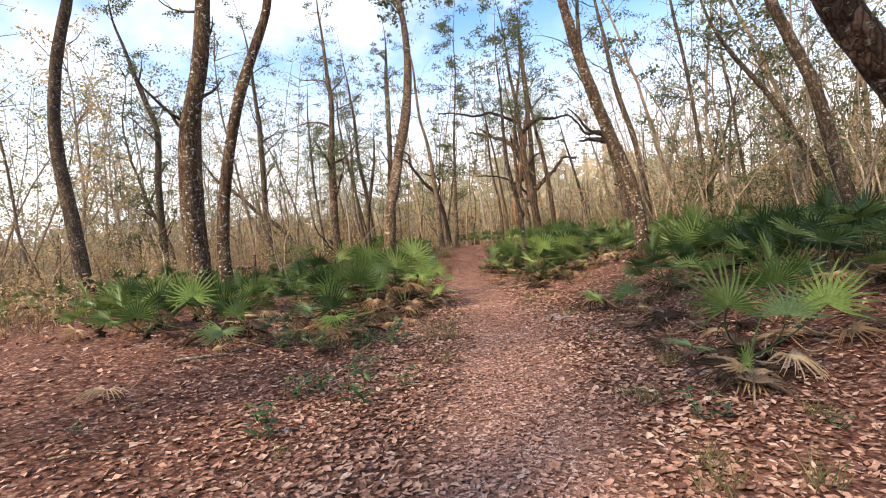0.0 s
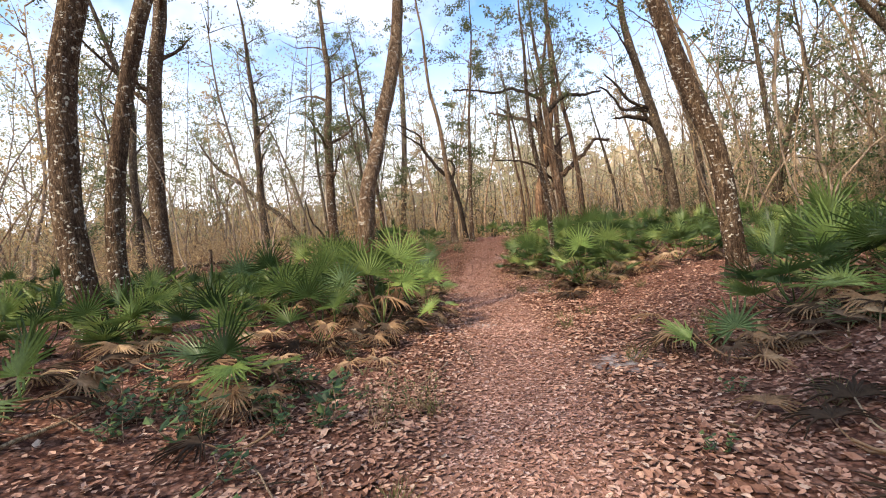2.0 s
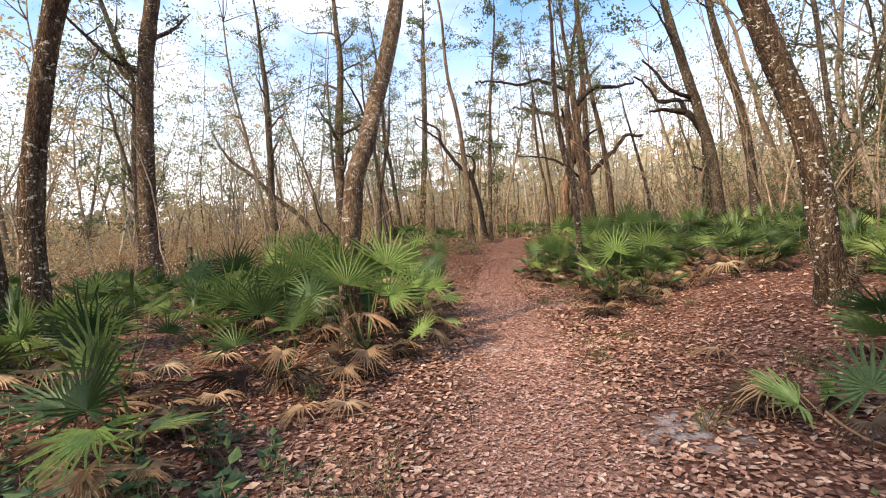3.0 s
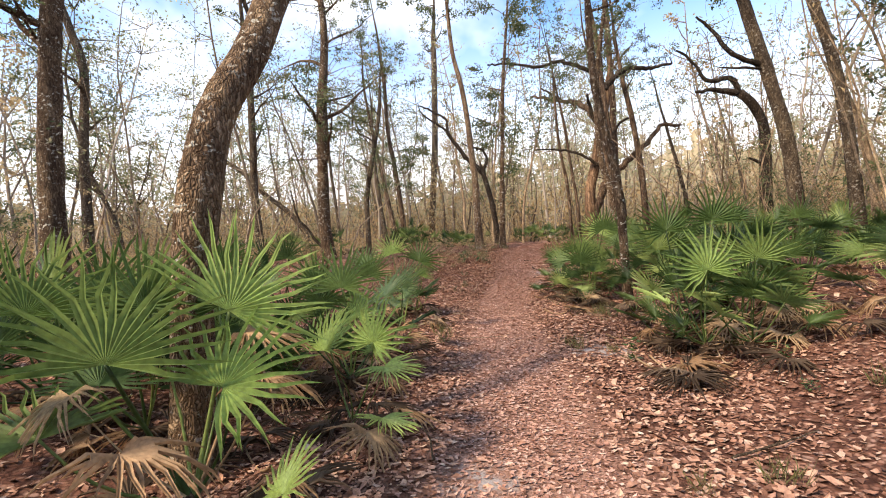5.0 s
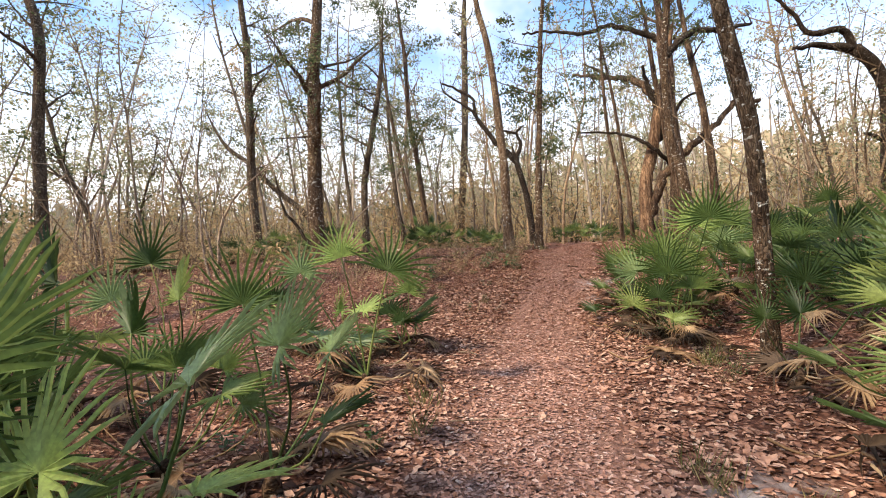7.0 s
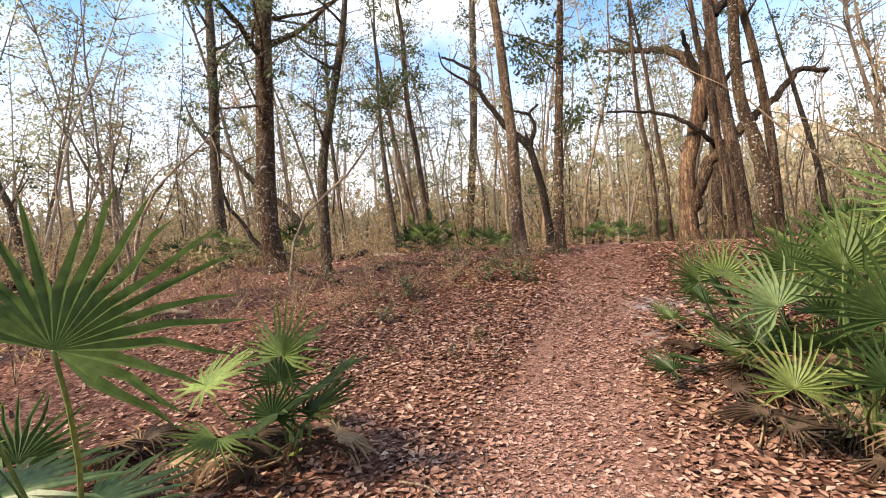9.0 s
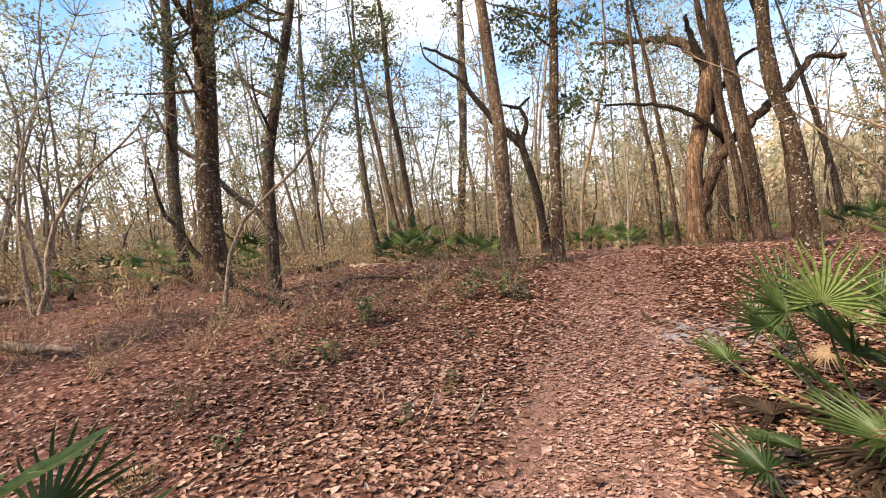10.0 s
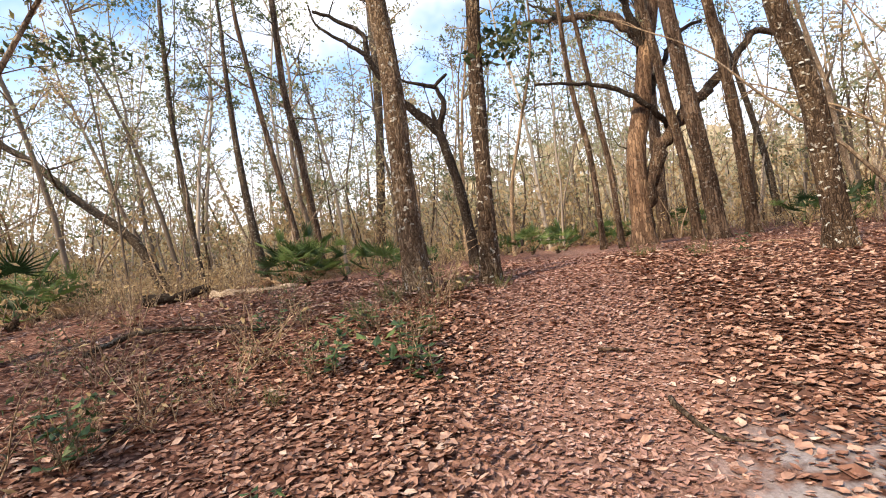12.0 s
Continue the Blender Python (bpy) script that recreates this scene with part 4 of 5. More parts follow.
part("far_undergrowth", far_low.mesh("far_undergrowth", LEAF_BROWN, False), woods, "tan withered undergrowth")


# far woods: one uneven wall of trees on the horizon, open towards its top
def distance_material():
    m, t, b = material("distant_woods", 1.0, 0.0)
    # haze is put into the pale tan of both colour ramps
    streak = textured(t, "ShaderNodeTexNoise", position(t, (1, 1, 0.06)), "Fac", Scale=1.1, Detail=6.0, Roughness=0.7)
    clump = textured(t, "ShaderNodeTexNoise", position(t), "Fac", Scale=0.4, Detail=7.0, Roughness=0.65)
    col = mixed(t, 0.5, ramp(t, streak, ((0.35, (0.28, 0.21, 0.14)), (0.65, (0.58, 0.47, 0.33)))), ramp(t, clump, ((0.35, (0.32, 0.29, 0.16)), (0.65, (0.62, 0.52, 0.34)))))
    t.links.new(col, b.inputs["Base Color"])
    high = t.nodes.new("ShaderNodeAttribute")
    high.attribute_name = "rise"
    rise = node(t, "ShaderNodeMapRange")
    for key, value in (("From Min", 0.2), ("From Max", 1.0), ("To Min", 0.25), ("To Max", 0.68)):
        rise.inputs[key].default_value = value
    t.links.new(high.outputs["Fac"], rise.inputs["Value"])
    leafy = textured(t, "ShaderNodeTexNoise", position(t, (1, 1, 1.3)), "Fac", Scale=0.33, Detail=9.0, Roughness=0.72)
    gap = t.nodes.new("ShaderNodeMath")
    gap.operation = "GREATER_THAN"
    t.links.new(leafy, gap.inputs[0])
    t.links.new(rise.outputs[0], gap.inputs[1])
    t.links.new(gap.outputs[0], b.inputs["Alpha"])
    return m


g = Geo()
N = 360
for k in range(N):
    a = 2 * math.pi * k / N
    r = 96 + 6 * noise.noise((math.cos(a) * 9, math.sin(a) * 9, 0))
    top = 13.5 + 10.5 * step(math.sin(a - 0.1), -0.45, 0.0) * (1 - 0.85 * step(math.sin(a), 0.4, 0.7)) + 4 * noise.noise((math.cos(a) * 14, math.sin(a) * 14, 3))
    for z in (-1.0, top * 0.5, top):
        g.v.append(Vector((r * math.sin(a), 15 + r * math.cos(a), 1.0 + z)))
for k in range(N):
    i, j = 3 * k, 3 * ((k + 1) % N)
    g.f += [(i, j, j + 1, i + 1), (i + 1, j + 1, j + 2, i + 2)]
far_wall = g.mesh("backdrop", distance_material())
far_wall.attributes.new("rise", "FLOAT", "POINT").data.foreach_set("value", [0.0, 0.5, 1.0] * N)
tagged(new("backdrop", far_wall), "hazy brown line of far woods", "woods", kind="structure")


# ---- saw palmettos ----
def fan_mesh(seed, dry, mat):
    """A fan of folded blades round a hub at the origin, spread along +y, its upper face along +z."""
    rng = random.Random(seed)
    g = Geo()
    n = rng.randrange(18, 25)
    spread = radians(rng.uniform(98, 138))
    step_a = 2 * spread / n
    # hub, then the edges that neighbouring blades share as far as they are grown together
    g.v.append(Vector((0, 0, 0)))
    grown = 0.31
    cup = rng.uniform(0.1, 0.22)

    def at(b, u, length, droop):
        return Vector((math.sin(b) * u * length, math.cos(b) * u * length, cup * u * length - droop * u ** 3 * 0.5))

    for k in range(n + 1):
        a = -spread + step_a * k
        g.v.append(at(a, grown, 0.5, 0) + Vector((0, 0, 0.014)))
    for k in range(n):
        a = -spread + step_a * (k + 0.5)
        length = 0.5 * (0.76 + 0.24 * math.cos(a * 0.75)) * rng.uniform(0.9, 1.06)
        if dry and rng.random() < 0.25:
            length *= 0.65
        droop = rng.uniform(0.0, 0.14) if not dry else rng.uniform(0.15, 0.5)
        b1, b2 = a + rng.uniform(-0.05, 0.05), a + rng.uniform(-0.1, 0.1)
        half = 0.5 * 0.5 * grown * step_a
        i = len(g.v)
        g.v.append(at(a, grown, 0.5, 0) - Vector((0, 0, 0.006)))
        for u, b, w in ((0.56, b1, 0.36), (0.82, b2, 0.22)):
            c = at(b, u, length, droop)
            side = Vector((math.cos(b), -math.sin(b), 0)) * half * w * 2
            g.v += [c - side + Vector((0, 0, 0.01)), c - Vector((0, 0, 0.007)), c + side + Vector((0, 0, 0.01))]
        g.v.append(at(b2 + rng.uniform(-0.03, 0.03), 1.0, length, droop))
        lo, hi = 1 + k, 2 + k
        g.f += [(0, lo, i), (0, i, hi), (lo, i + 1, i + 2, i), (i, i + 2, i + 3, hi), (i + 1, i + 4, i + 5, i + 2), (i + 2, i + 5, i + 6, i + 3), (i + 4, i + 7, i + 5), (i + 5, i + 7, i + 6)]
    return g.mesh("frond", mat, False)


def petiole_mesh(dry):
    g = Geo()
    pts = [Vector((0, -1 + k / 5, -0.12 * math.sin(math.pi * k / 5) * 0.8)) for k in range(6)]
    g.tube(pts, [0.014, 0.012, 0.01, 0.009, 0.008, 0.007], 4)
    return g.mesh("stalk", FROND_DRY if dry else FROND)


FANS = [fan_mesh(40 + k, False, FROND) for k in range(7)]
SUNLIT_YOUNG_FANS = [fan_mesh(50 + k, False, FROND_SUNLIT_YOUNG) for k in range(3)]
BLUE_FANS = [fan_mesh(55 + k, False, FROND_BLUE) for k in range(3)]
DRY_FANS = [fan_mesh(60 + k, True, FROND_DRY) for k in range(3)]
DEAD_FANS = [fan_mesh(65 + k, True, FROND_DEAD) for k in range(2)]
STALK, DRY_STALK = petiole_mesh(False), petiole_mesh(True)


def add_frond(root, at, az, rise, stalk, tilt, size, rng, dry=False):
    """One frond: a stalk from the crown of the plant and the fan at its end."""
    way = Vector((math.sin(az) * math.cos(rise), math.cos(az) * math.cos(rise), math.sin(rise)))
    hub = Vector(at) + way * stalk
    fan = part("dry_frond" if dry else "frond", rng.choice(DRY_FANS if dry else FANS), root, "dry tan frond" if dry else "")
    fan.matrix_basis = Matrix.Translation(hub) @ Matrix.Rotation(-az, 4, "Z") @ Matrix.Rotation(rise - tilt, 4, "X") @ Matrix.Rotation(rng.uniform(-0.5, 0.5), 4, "Y") @ Matrix.Scale(size, 4)
    st = part("stalk", DRY_STALK if dry else STALK, fan)
    # the stalk runs back from the hub to the plant's crown
    back = fan.matrix_basis.inverted() @ Vector(at)
    q = (-back).to_track_quat("Y", "Z").to_matrix().to_4x4()
    st.matrix_basis = q @ Matrix.Diagonal((1, back.length, 1, 1))


def palmetto(seed, fronds, dry, tall, size):
    rng = random.Random(seed)
    root = tagged(new("saw_palmetto"), "green saw palmetto with pointed fan fronds" + (" and dry tan ones below" if dry else ""), "palmetto", "saw palmettos")
    g = Geo()
    pts = [Vector((0.05 * math.sin(k * 2 + seed), 0.05 * math.cos(k * 3 + seed), -0.08 + 0.07 * k)) for k in range(5)]
    g.tube(pts, [0.09, 0.085, 0.075, 0.06, 0.03], 8, rough=0.5)
    part("stem", g.mesh("stem", BARK_RED), root, "short fibrous brown stem")
    for k in range(fronds):
        az = 2 * math.pi * (k * 0.618 + rng.uniform(-0.06, 0.06))
        rise = radians(84 - 62 * ((k + 0.4) / fronds) ** 0.8 + rng.uniform(-8, 8))
        stalk = tall * rng.uniform(0.75, 1.1) * (0.65 + 0.35 * math.sin(rise))
        add_frond(root, (0, 0, 0.14), az, rise, stalk, radians(rng.uniform(-25, 45)), size * rng.uniform(0.85, 1.15), rng)
    for k in range(dry):
        az = rng.uniform(0, 2 * math.pi)
        add_frond(root, (0, 0, 0.12), az, radians(rng.uniform(4, 22)), tall * rng.uniform(0.5, 0.8), radians(rng.uniform(20, 60)), size * rng.uniform(0.7, 0.95), rng, True)
    return root


PLANTS = [palmetto(70, 9, 3, 0.85, 0.95), palmetto(71, 6, 1, 0.85, 1.05), palmetto(72, 10, 4, 0.95, 0.85), palmetto(73, 5, 2, 0.7, 0.9), palmetto(74, 8, 2, 0.9, 0.95), palmetto(75, 4, 1, 0.5, 0.8)]
used = set()


def plant(kind, x, y, turn, scale):
    m = pose(x, y, floor_z(x, y), 0, 0, turn)
    ob = PLANTS[kind]
    if kind in used:
        ob = copy_thing(ob, m)
    used.add(kind)
    ob.matrix_basis = m @ Matrix.Scale(scale, 4)
    return ob


# beside the trail, one by one
for kind, x, y, turn, scale in (
    (0, 5.6, 8.0, 10, 0.95), (2, 5.5, 10.0, 10, 0.9), (4, 6.3, 8.9, 60, 0.95), (4, 5.6, 6.6, 30, 0.85), (1, 6.2, 5.4, 20, 0.8), (3, 5.0, 4.6, 110, 0.7),
    (3, -5.6, 7.5, 120, 0.8), (4, -3.3, 12.3, 90, 0.9), (4, -2.5, 12.6, 20, 0.95), (0, -1.9, 12.4, 300, 0.9), (2, -2.9, 9.0, 300, 0.75), (1, -4.9, 7.9, 70, 0.8),
    (2, 3.9, 15.3, 155, 1.05), (0, 3.7, 14.4, 35, 1.0), (3, 4.3, 14.6, 300, 0.9), (2, 4.6, 16.4, 130, 1.0), (1, 4.0, 17.3, 10, 0.85), (4, 5.0, 13.6, 210, 0.9),
    (2, 3.7, 18.5, 130, 0.9), (2, 3.7, 19.7, 190, 0.95), (1, 3.7, 20.6, 40, 0.95), (0, 4.4, 18.7, 250, 0.95), (2, 5.0, 19.8, 300, 1.05), (4, 4.6, 21.4, 75, 0.95), (3, 3.0, 20.7, 15, 0.75), (0, 2.75, 18.9, 60, 0.85), (2, 2.75, 19.7, 200, 0.8),
    (0, -1.55, 13.2, 40, 0.85), (2, -1.5, 14.3, 150, 0.85), (4, -1.95, 12.9, 250, 0.9), (1, -2.9, 13.3, 100, 0.9), (0, 2.95, 14.6, 200, 0.85), (2, 3.2, 15.4, 90, 0.9), (4, 3.4, 13.6, 20, 0.8), (0, 4.0, 8.6, 80, 0.8), (3, 3.9, 5.4, 40, 0.8), (2, 4.6, 5.8, 190, 0.9)):
    plant(kind, x, y, turn, scale)


# tone 0 plain green, 1 brightened as if in the sun, 2 blue-green
TONES = (FANS, SUNLIT_YOUNG_FANS, BLUE_FANS)


def trail_palmetto(base, seed, hubs, dry=2, dead=()):
    """A palmetto by the trail: its fans stand at given places; each has a heading, a lean, a size and a tone,
    some are still half folded (a fraction of the full width), some turned in their own plane."""
    rng = random.Random(seed)
    bx, by = base
    gz = floor_z(bx, by)
    root = tagged(new("saw_palmetto"), "sparse saw palmetto, long stalks with open yellow-green fans", "palmetto", "saw palmettos")
    root.location = (bx, by, gz)
    g = Geo()
    g.tube([Vector((0.03 * math.sin(k * 2 + seed), 0.03 * math.cos(k * 3 + seed), -0.08 + 0.06 * k)) for k in range(5)], [0.08, 0.075, 0.065, 0.05, 0.025], 8, rough=0.5)
    part("stem", g.mesh("stem", BARK_RED), root, "short fibrous brown stem")

    def stand(fan, stalk, x, y, z, heading, lean, size, wide, turn=0):
        fan.matrix_basis = Matrix.Translation((x - bx, y - by, z - gz)) @ pose(0, 0, 0, 0, 0, heading) @ pose(0, 0, 0, lean, rng.uniform(-14, 14), 0) @ pose(0, 0, 0, 0, 0, turn) @ Matrix.Diagonal((size * wide, size, size, 1))
        st = part("stalk", stalk, fan)
        back = fan.matrix_basis.inverted() @ Vector((0, 0, 0.12))
        st.matrix_basis = (-back).to_track_quat("Y", "Z").to_matrix().to_4x4() @ Matrix.Diagonal((1, back.length, 1, 1))

    for x, y, z, heading, lean, size, *rest in hubs:
        tone, wide, turn = (rest + [0, 1.0, 0][len(rest):])[:3]
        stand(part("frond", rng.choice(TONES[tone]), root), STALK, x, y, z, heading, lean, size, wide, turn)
    for x, y, z, heading, lean, size in dead:
        stand(part("dry_frond", rng.choice(DRY_FANS), root, "dry orange-tan frond"), DRY_STALK, x, y, z, heading, lean, size, 0.8)
    # old fronds collapsed round the stem
    for _ in range(5):
        a = rng.uniform(0, 360)
        d = rng.uniform(0.12, 0.55)
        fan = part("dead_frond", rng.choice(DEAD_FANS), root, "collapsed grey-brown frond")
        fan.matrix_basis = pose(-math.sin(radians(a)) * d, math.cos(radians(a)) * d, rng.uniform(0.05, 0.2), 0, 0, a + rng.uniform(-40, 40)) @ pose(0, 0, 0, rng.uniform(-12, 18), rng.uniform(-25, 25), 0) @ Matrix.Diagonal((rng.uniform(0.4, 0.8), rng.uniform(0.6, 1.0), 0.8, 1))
    for _ in range(dry):
        add_frond(root, (0, 0, 0.12), rng.uniform(0, 6.28), radians(rng.uniform(2, 16)), rng.uniform(0.3, 0.6), radians(rng.uniform(25, 65)), rng.uniform(0.6, 0.85), rng, True)


# west of the trail
trail_palmetto((-3.5, 6.95), 1, [(-3.58, 6.6, 1.07, 8, 76, 0.95, 1), (-3.0, 6.6, 0.75, -25, 55, 0.9, 0), (-3.12, 6.42, 0.58, 175, -28, 0.85, 2), (-4.2, 6.3, 0.88, 30, 70, 0.85, 0), (-3.9, 6.9, 1.0, 15, 86, 0.8, 0), (-3.35, 7.1, 0.8, -20, 80, 0.8, 0)], 3, [(-3.2, 6.5, 0.35, 160, -25, 0.7)])
trail_palmetto((-1.9, 7.85), 2, [(-1.89, 7.6, 0.85, -5, 80, 0.85, 0), (-1.85, 7.45, 0.62, -12, 66, 0.9, 0), (-2.1, 7.8, 1.02, 10, 86, 0.8, 0), (-1.8, 7.45, 0.5, 190, -30, 0.85, 1), (-1.6, 7.6, 0.42, -100, 5, 0.85, 0), (-2.25, 7.7, 0.55, 80, 30, 0.8, 2)], 2, [(-1.95, 7.35, 0.36, 170, -38, 0.6), (-1.75, 7.3, 0.33, 190, -38, 0.6), (-1.5, 7.45, 0.25, -120, -20, 0.6)])
trail_palmetto((-3.95, 8.9), 21, [(-3.85, 8.6, 0.62, 5, 70, 0.8, 0), (-4.2, 8.7, 0.95, 20, 80, 0.85, 0), (-3.6, 8.7, 0.9, -20, 75, 0.8, 0)], 2)
trail_palmetto((-1.7, 9.75), 3, [(-1.75, 9.5, 0.86, 0, 75, 1.0, 0), (-1.4, 9.42, 0.7, -40, 48, 0.95, 0), (-2.1, 9.6, 1.0, 25, 80, 0.9, 0), (-1.7, 10.0, 1.15, 5, 88, 0.9, 0), (-1.35, 9.9, 0.98, -20, 80, 0.85, 2), (-2.0, 9.4, 0.55, 60, 35, 0.85, 0)], 3, [(-1.48, 9.35, 0.5, 175, -40, 0.68), (-1.12, 9.5, 0.68, -120, -8, 0.7), (-0.85, 9.35, 0.3, -140, -30, 0.7)])
trail_palmetto((-1.0, 10.75), 4, [(-1.07, 10.3, 1.04, 36, 54, 1.35, 0, 1.0, -14), (-0.68, 10.72, 1.22, 38, 66, 1.25, 1, 1.0, -42), (-0.6, 10.5, 0.86, 22, 46, 1.05, 1, 1.0, -62), (-1.05, 11.2, 1.2, -10, 80, 0.95, 0), (-1.66, 10.45, 1.28, 40, 62, 1.05, 0), (-0.21, 10.3, 0.42, -45, 50, 0.6, 1), (-1.35, 10.2, 0.72, 70, 12, 1.0, 0), (-1.35, 10.9, 1.25, 10, 82, 0.95, 0)], 1, [(-0.84, 10.1, 0.7, -95, -14, 1.0), (-1.33, 10.35, 0.88, 175, -25, 0.7), (-0.85, 11.15, 1.02, -80, -12, 0.9), (-0.8, 11.2, 0.7, -95, -10, 1.0), (-0.75, 9.85, 0.35, 200, -35, 0.8)])
trail_palmetto((-0.45, 11.95), 5, [(-0.36, 11.25, 0.86, -38, 46, 0.72, 1), (-0.19, 11.8, 0.79, -18, 66, 0.8, 1), (-0.03, 11.5, 0.68, -125, -22, 0.6, 1), (-0.01, 11.3, 0.39, -130, -18, 0.55, 1), (-0.62, 12.0, 0.72, 30, 70, 0.8, 0)], 2)
trail_palmetto((-0.85, 13.1), 6, [(-0.8, 12.85, 1.13, -4, 58, 1.1, 0), (-0.7, 13.0, 0.81, -8, 66, 0.78, 1), (-0.5, 13.4, 0.53, -75, 6, 0.8, 1), (-0.5, 13.41, 0.96, -58, 42, 1.0, 2), (-1.04, 12.85, 0.97, 42, 58, 0.9, 0), (-0.9, 12.35, 0.63, -35, 38, 1.0, 1), (-1.2, 13.2, 1.15, 25, 80, 0.9, 0), (-0.62, 13.2, 0.4, -20, 75, 0.55, 1)], 2, [(-1.0, 12.9, 0.45, 160, -25, 0.7), (-0.55, 13.3, 0.35, -150, -40, 0.55)])
trail_palmetto((-0.75, 14.3), 7, [(-0.41, 13.9, 1.0, -42, 55, 0.8, 2), (-0.59, 14.8, 0.76, -60, 42, 0.7, 2), (-0.95, 14.4, 1.15, 12, 84, 0.8, 0), (-0.35, 14.2, 0.5, -75, 22, 0.7, 0)], 2)
trail_palmetto((-2.35, 14.0), 8, [(-2.58, 13.65, 1.42, 15, 68, 0.95, 0), (-2.47, 14.5, 1.32, -18, 84, 0.9, 0, 0.5), (-2.5, 14.0, 1.2, 20, 75, 0.9, 0), (-2.05, 13.6, 1.0, -30, 58, 0.9, 2), (-1.8, 13.7, 0.8, -60, 40, 0.85, 0)], 3)
trail_palmetto((-2.6, 15.5), 9, [(-2.65, 15.5, 1.42, 0, 85, 0.9, 0), (-2.2, 15.3, 1.1, -30, 70, 0.85, 0), (-3.0, 15.4, 1.1, 30, 70, 0.85, 2)], 2)
trail_palmetto((-1.0, 16.45), 10, [(-1.03, 16.05, 1.38, 10, 78, 0.82, 1), (-0.6, 16.15, 1.22, 34, 58, 1.05, 0, 1.0, -30), (-1.6, 16.3, 1.24, 14, 62, 0.8, 2), (-1.2, 16.35, 0.82, 4, 88, 0.6, 1, 0.35), (-1.25, 16.7, 0.42, -82, -4, 0.9, 2), (-1.6, 16.6, 0.5, -80, -6, 1.1, 2), (-2.0, 16.4, 0.9, 20, 60, 0.9, 0), (-1.9, 16.9, 0.5, 60, 40, 0.9, 0)], 3, [(-1.5, 16.4, 0.38, -80, -8, 0.8)])
trail_palmetto((-1.05, 17.9), 11, [(-0.82, 17.55, 0.87, -10, 74, 0.7, 0), (-0.95, 17.6, 0.5, 10, 60, 0.6, 0), (-1.5, 17.7, 0.62, -30, 28, 0.8, 1), (-0.98, 17.75, 0.43, -72, 28, 1.3, 2), (-1.35, 18.3, 0.5, 5, 52, 0.85, 0), (-0.8, 17.75, 0.45, -60, 30, 0.8, 0), (-1.25, 17.5, 0.4, 185, -20, 0.65, 0), (-1.15, 17.9, 0.75, -60, 20, 0.9, 2)], 2, [(-1.6, 17.5, 0.25, -100, -8, 0.6)])
trail_palmetto((-2.0, 11.6), 12, [(-1.93, 11.22, 1.28, 15, 70, 1.0), (-1.5, 10.9, 1.1, 0, 60, 1.0), (-1.76, 11.5, 1.3, -10, 82, 0.9), (-1.75, 10.95, 0.75, 30, 35, 0.9, 2), (-2.3, 11.2, 0.95, 50, 60, 0.9)], 3)
trail_palmetto((-3.0, 11.7), 13, [(-3.0, 11.3, 1.25, 10, 72, 1.05), (-3.5, 11.3, 1.2, 30, 70, 1.0, 2), (-2.6, 11.0, 0.95, -15, 55, 1.0), (-2.4, 11.3, 1.35, -25, 80, 0.95), (-3.2, 10.9, 0.8, 20, 45, 0.9)], 3)
# east of the trail
trail_palmetto((2.75, 4.35), 14, [(2.32, 3.9, 0.74, 4, 62, 1.0, 0), (2.7, 3.75, 0.66, -30, 38, 0.75, 2), (3.4, 4.2, 0.62, -45, 58, 0.95, 1), (2.15, 4.2, 0.36, 110, 8, 0.55, 2), (2.4, 3.85, 0.27, 0, 86, 0.4, 1, 0.5), (3.15, 4.5, 0.8, -20, 76, 0.9, 0)], 3)
trail_palmetto((3.1, 8.5), 15, [(3.17, 8.25, 0.32, -25, 68, 0.8, 2), (2.68, 8.2, 0.24, 70, 24, 0.75, 1), (3.0, 8.4, 0.25, 0, 88, 0.4, 1, 0.5)], 2, [(3.25, 8.1, 0.28, 190, -28, 0.7), (3.55, 7.9, 0.25, 200, -20, 0.75)])
trail_palmetto((4.5, 8.3), 16, [(4.32, 8.3, 0.68, -15, 30, 0.85, 1), (4.1, 7.85, 0.4, 10, 18, 0.75, 2), (4.65, 7.95, 0.66, -40, 50, 0.9, 0)], 4)
trail_palmetto((4.95, 9.5), 17, [(4.91, 9.2, 1.06, 0, 70, 1.25, 1), (4.62, 9.25, 0.95, 22, 74, 1.35, 0), (5.3, 9.05, 1.05, -20, 74, 1.25, 0), (5.2, 9.6, 1.4, 0, 85, 1.2, 0), (4.5, 9.1, 0.6, 60, 40, 1.1, 0), (4.75, 9.0, 0.7, 10, 50, 1.1, 0)], 3)
trail_palmetto((5.6, 8.0), 24, [(5.3, 7.6, 0.95, 10, 66, 1.15, 0), (5.75, 7.7, 1.15, -10, 80, 1.1, 0), (5.1, 7.9, 0.8, 40, 55, 1.05, 1)], 3)
trail_palmetto((3.05, 13.9), 18, [(2.83, 13.2, 1.1, 5, 72, 1.0, 1), (3.31, 14.2, 1.6, 0, 88, 0.95, 0), (3.3, 13.35, 0.8, -20, 62, 0.9, 0), (2.55, 13.55, 0.72, 62, 22, 0.85, 1, 0.35), (3.12, 15.0, 1.33, 10, 85, 0.95, 0), (2.85, 14.8, 1.25, 18, 74, 0.95, 0), (2.72, 14.0, 1.5, 14, 78, 1.0, 0), (2.6, 14.15, 0.48, 42, 52, 0.6, 0), (2.75, 13.7, 0.45, 50, 30, 0.65, 0), (3.6, 13.8, 1.15, -20, 78, 1.0, 0)], 0, [(4.13, 14.0, 0.6, 175, -28, 0.75), (3.8, 13.85, 0.6, 160, -30, 0.7), (4.0, 13.5, 0.5, 200, -15, 0.7)])
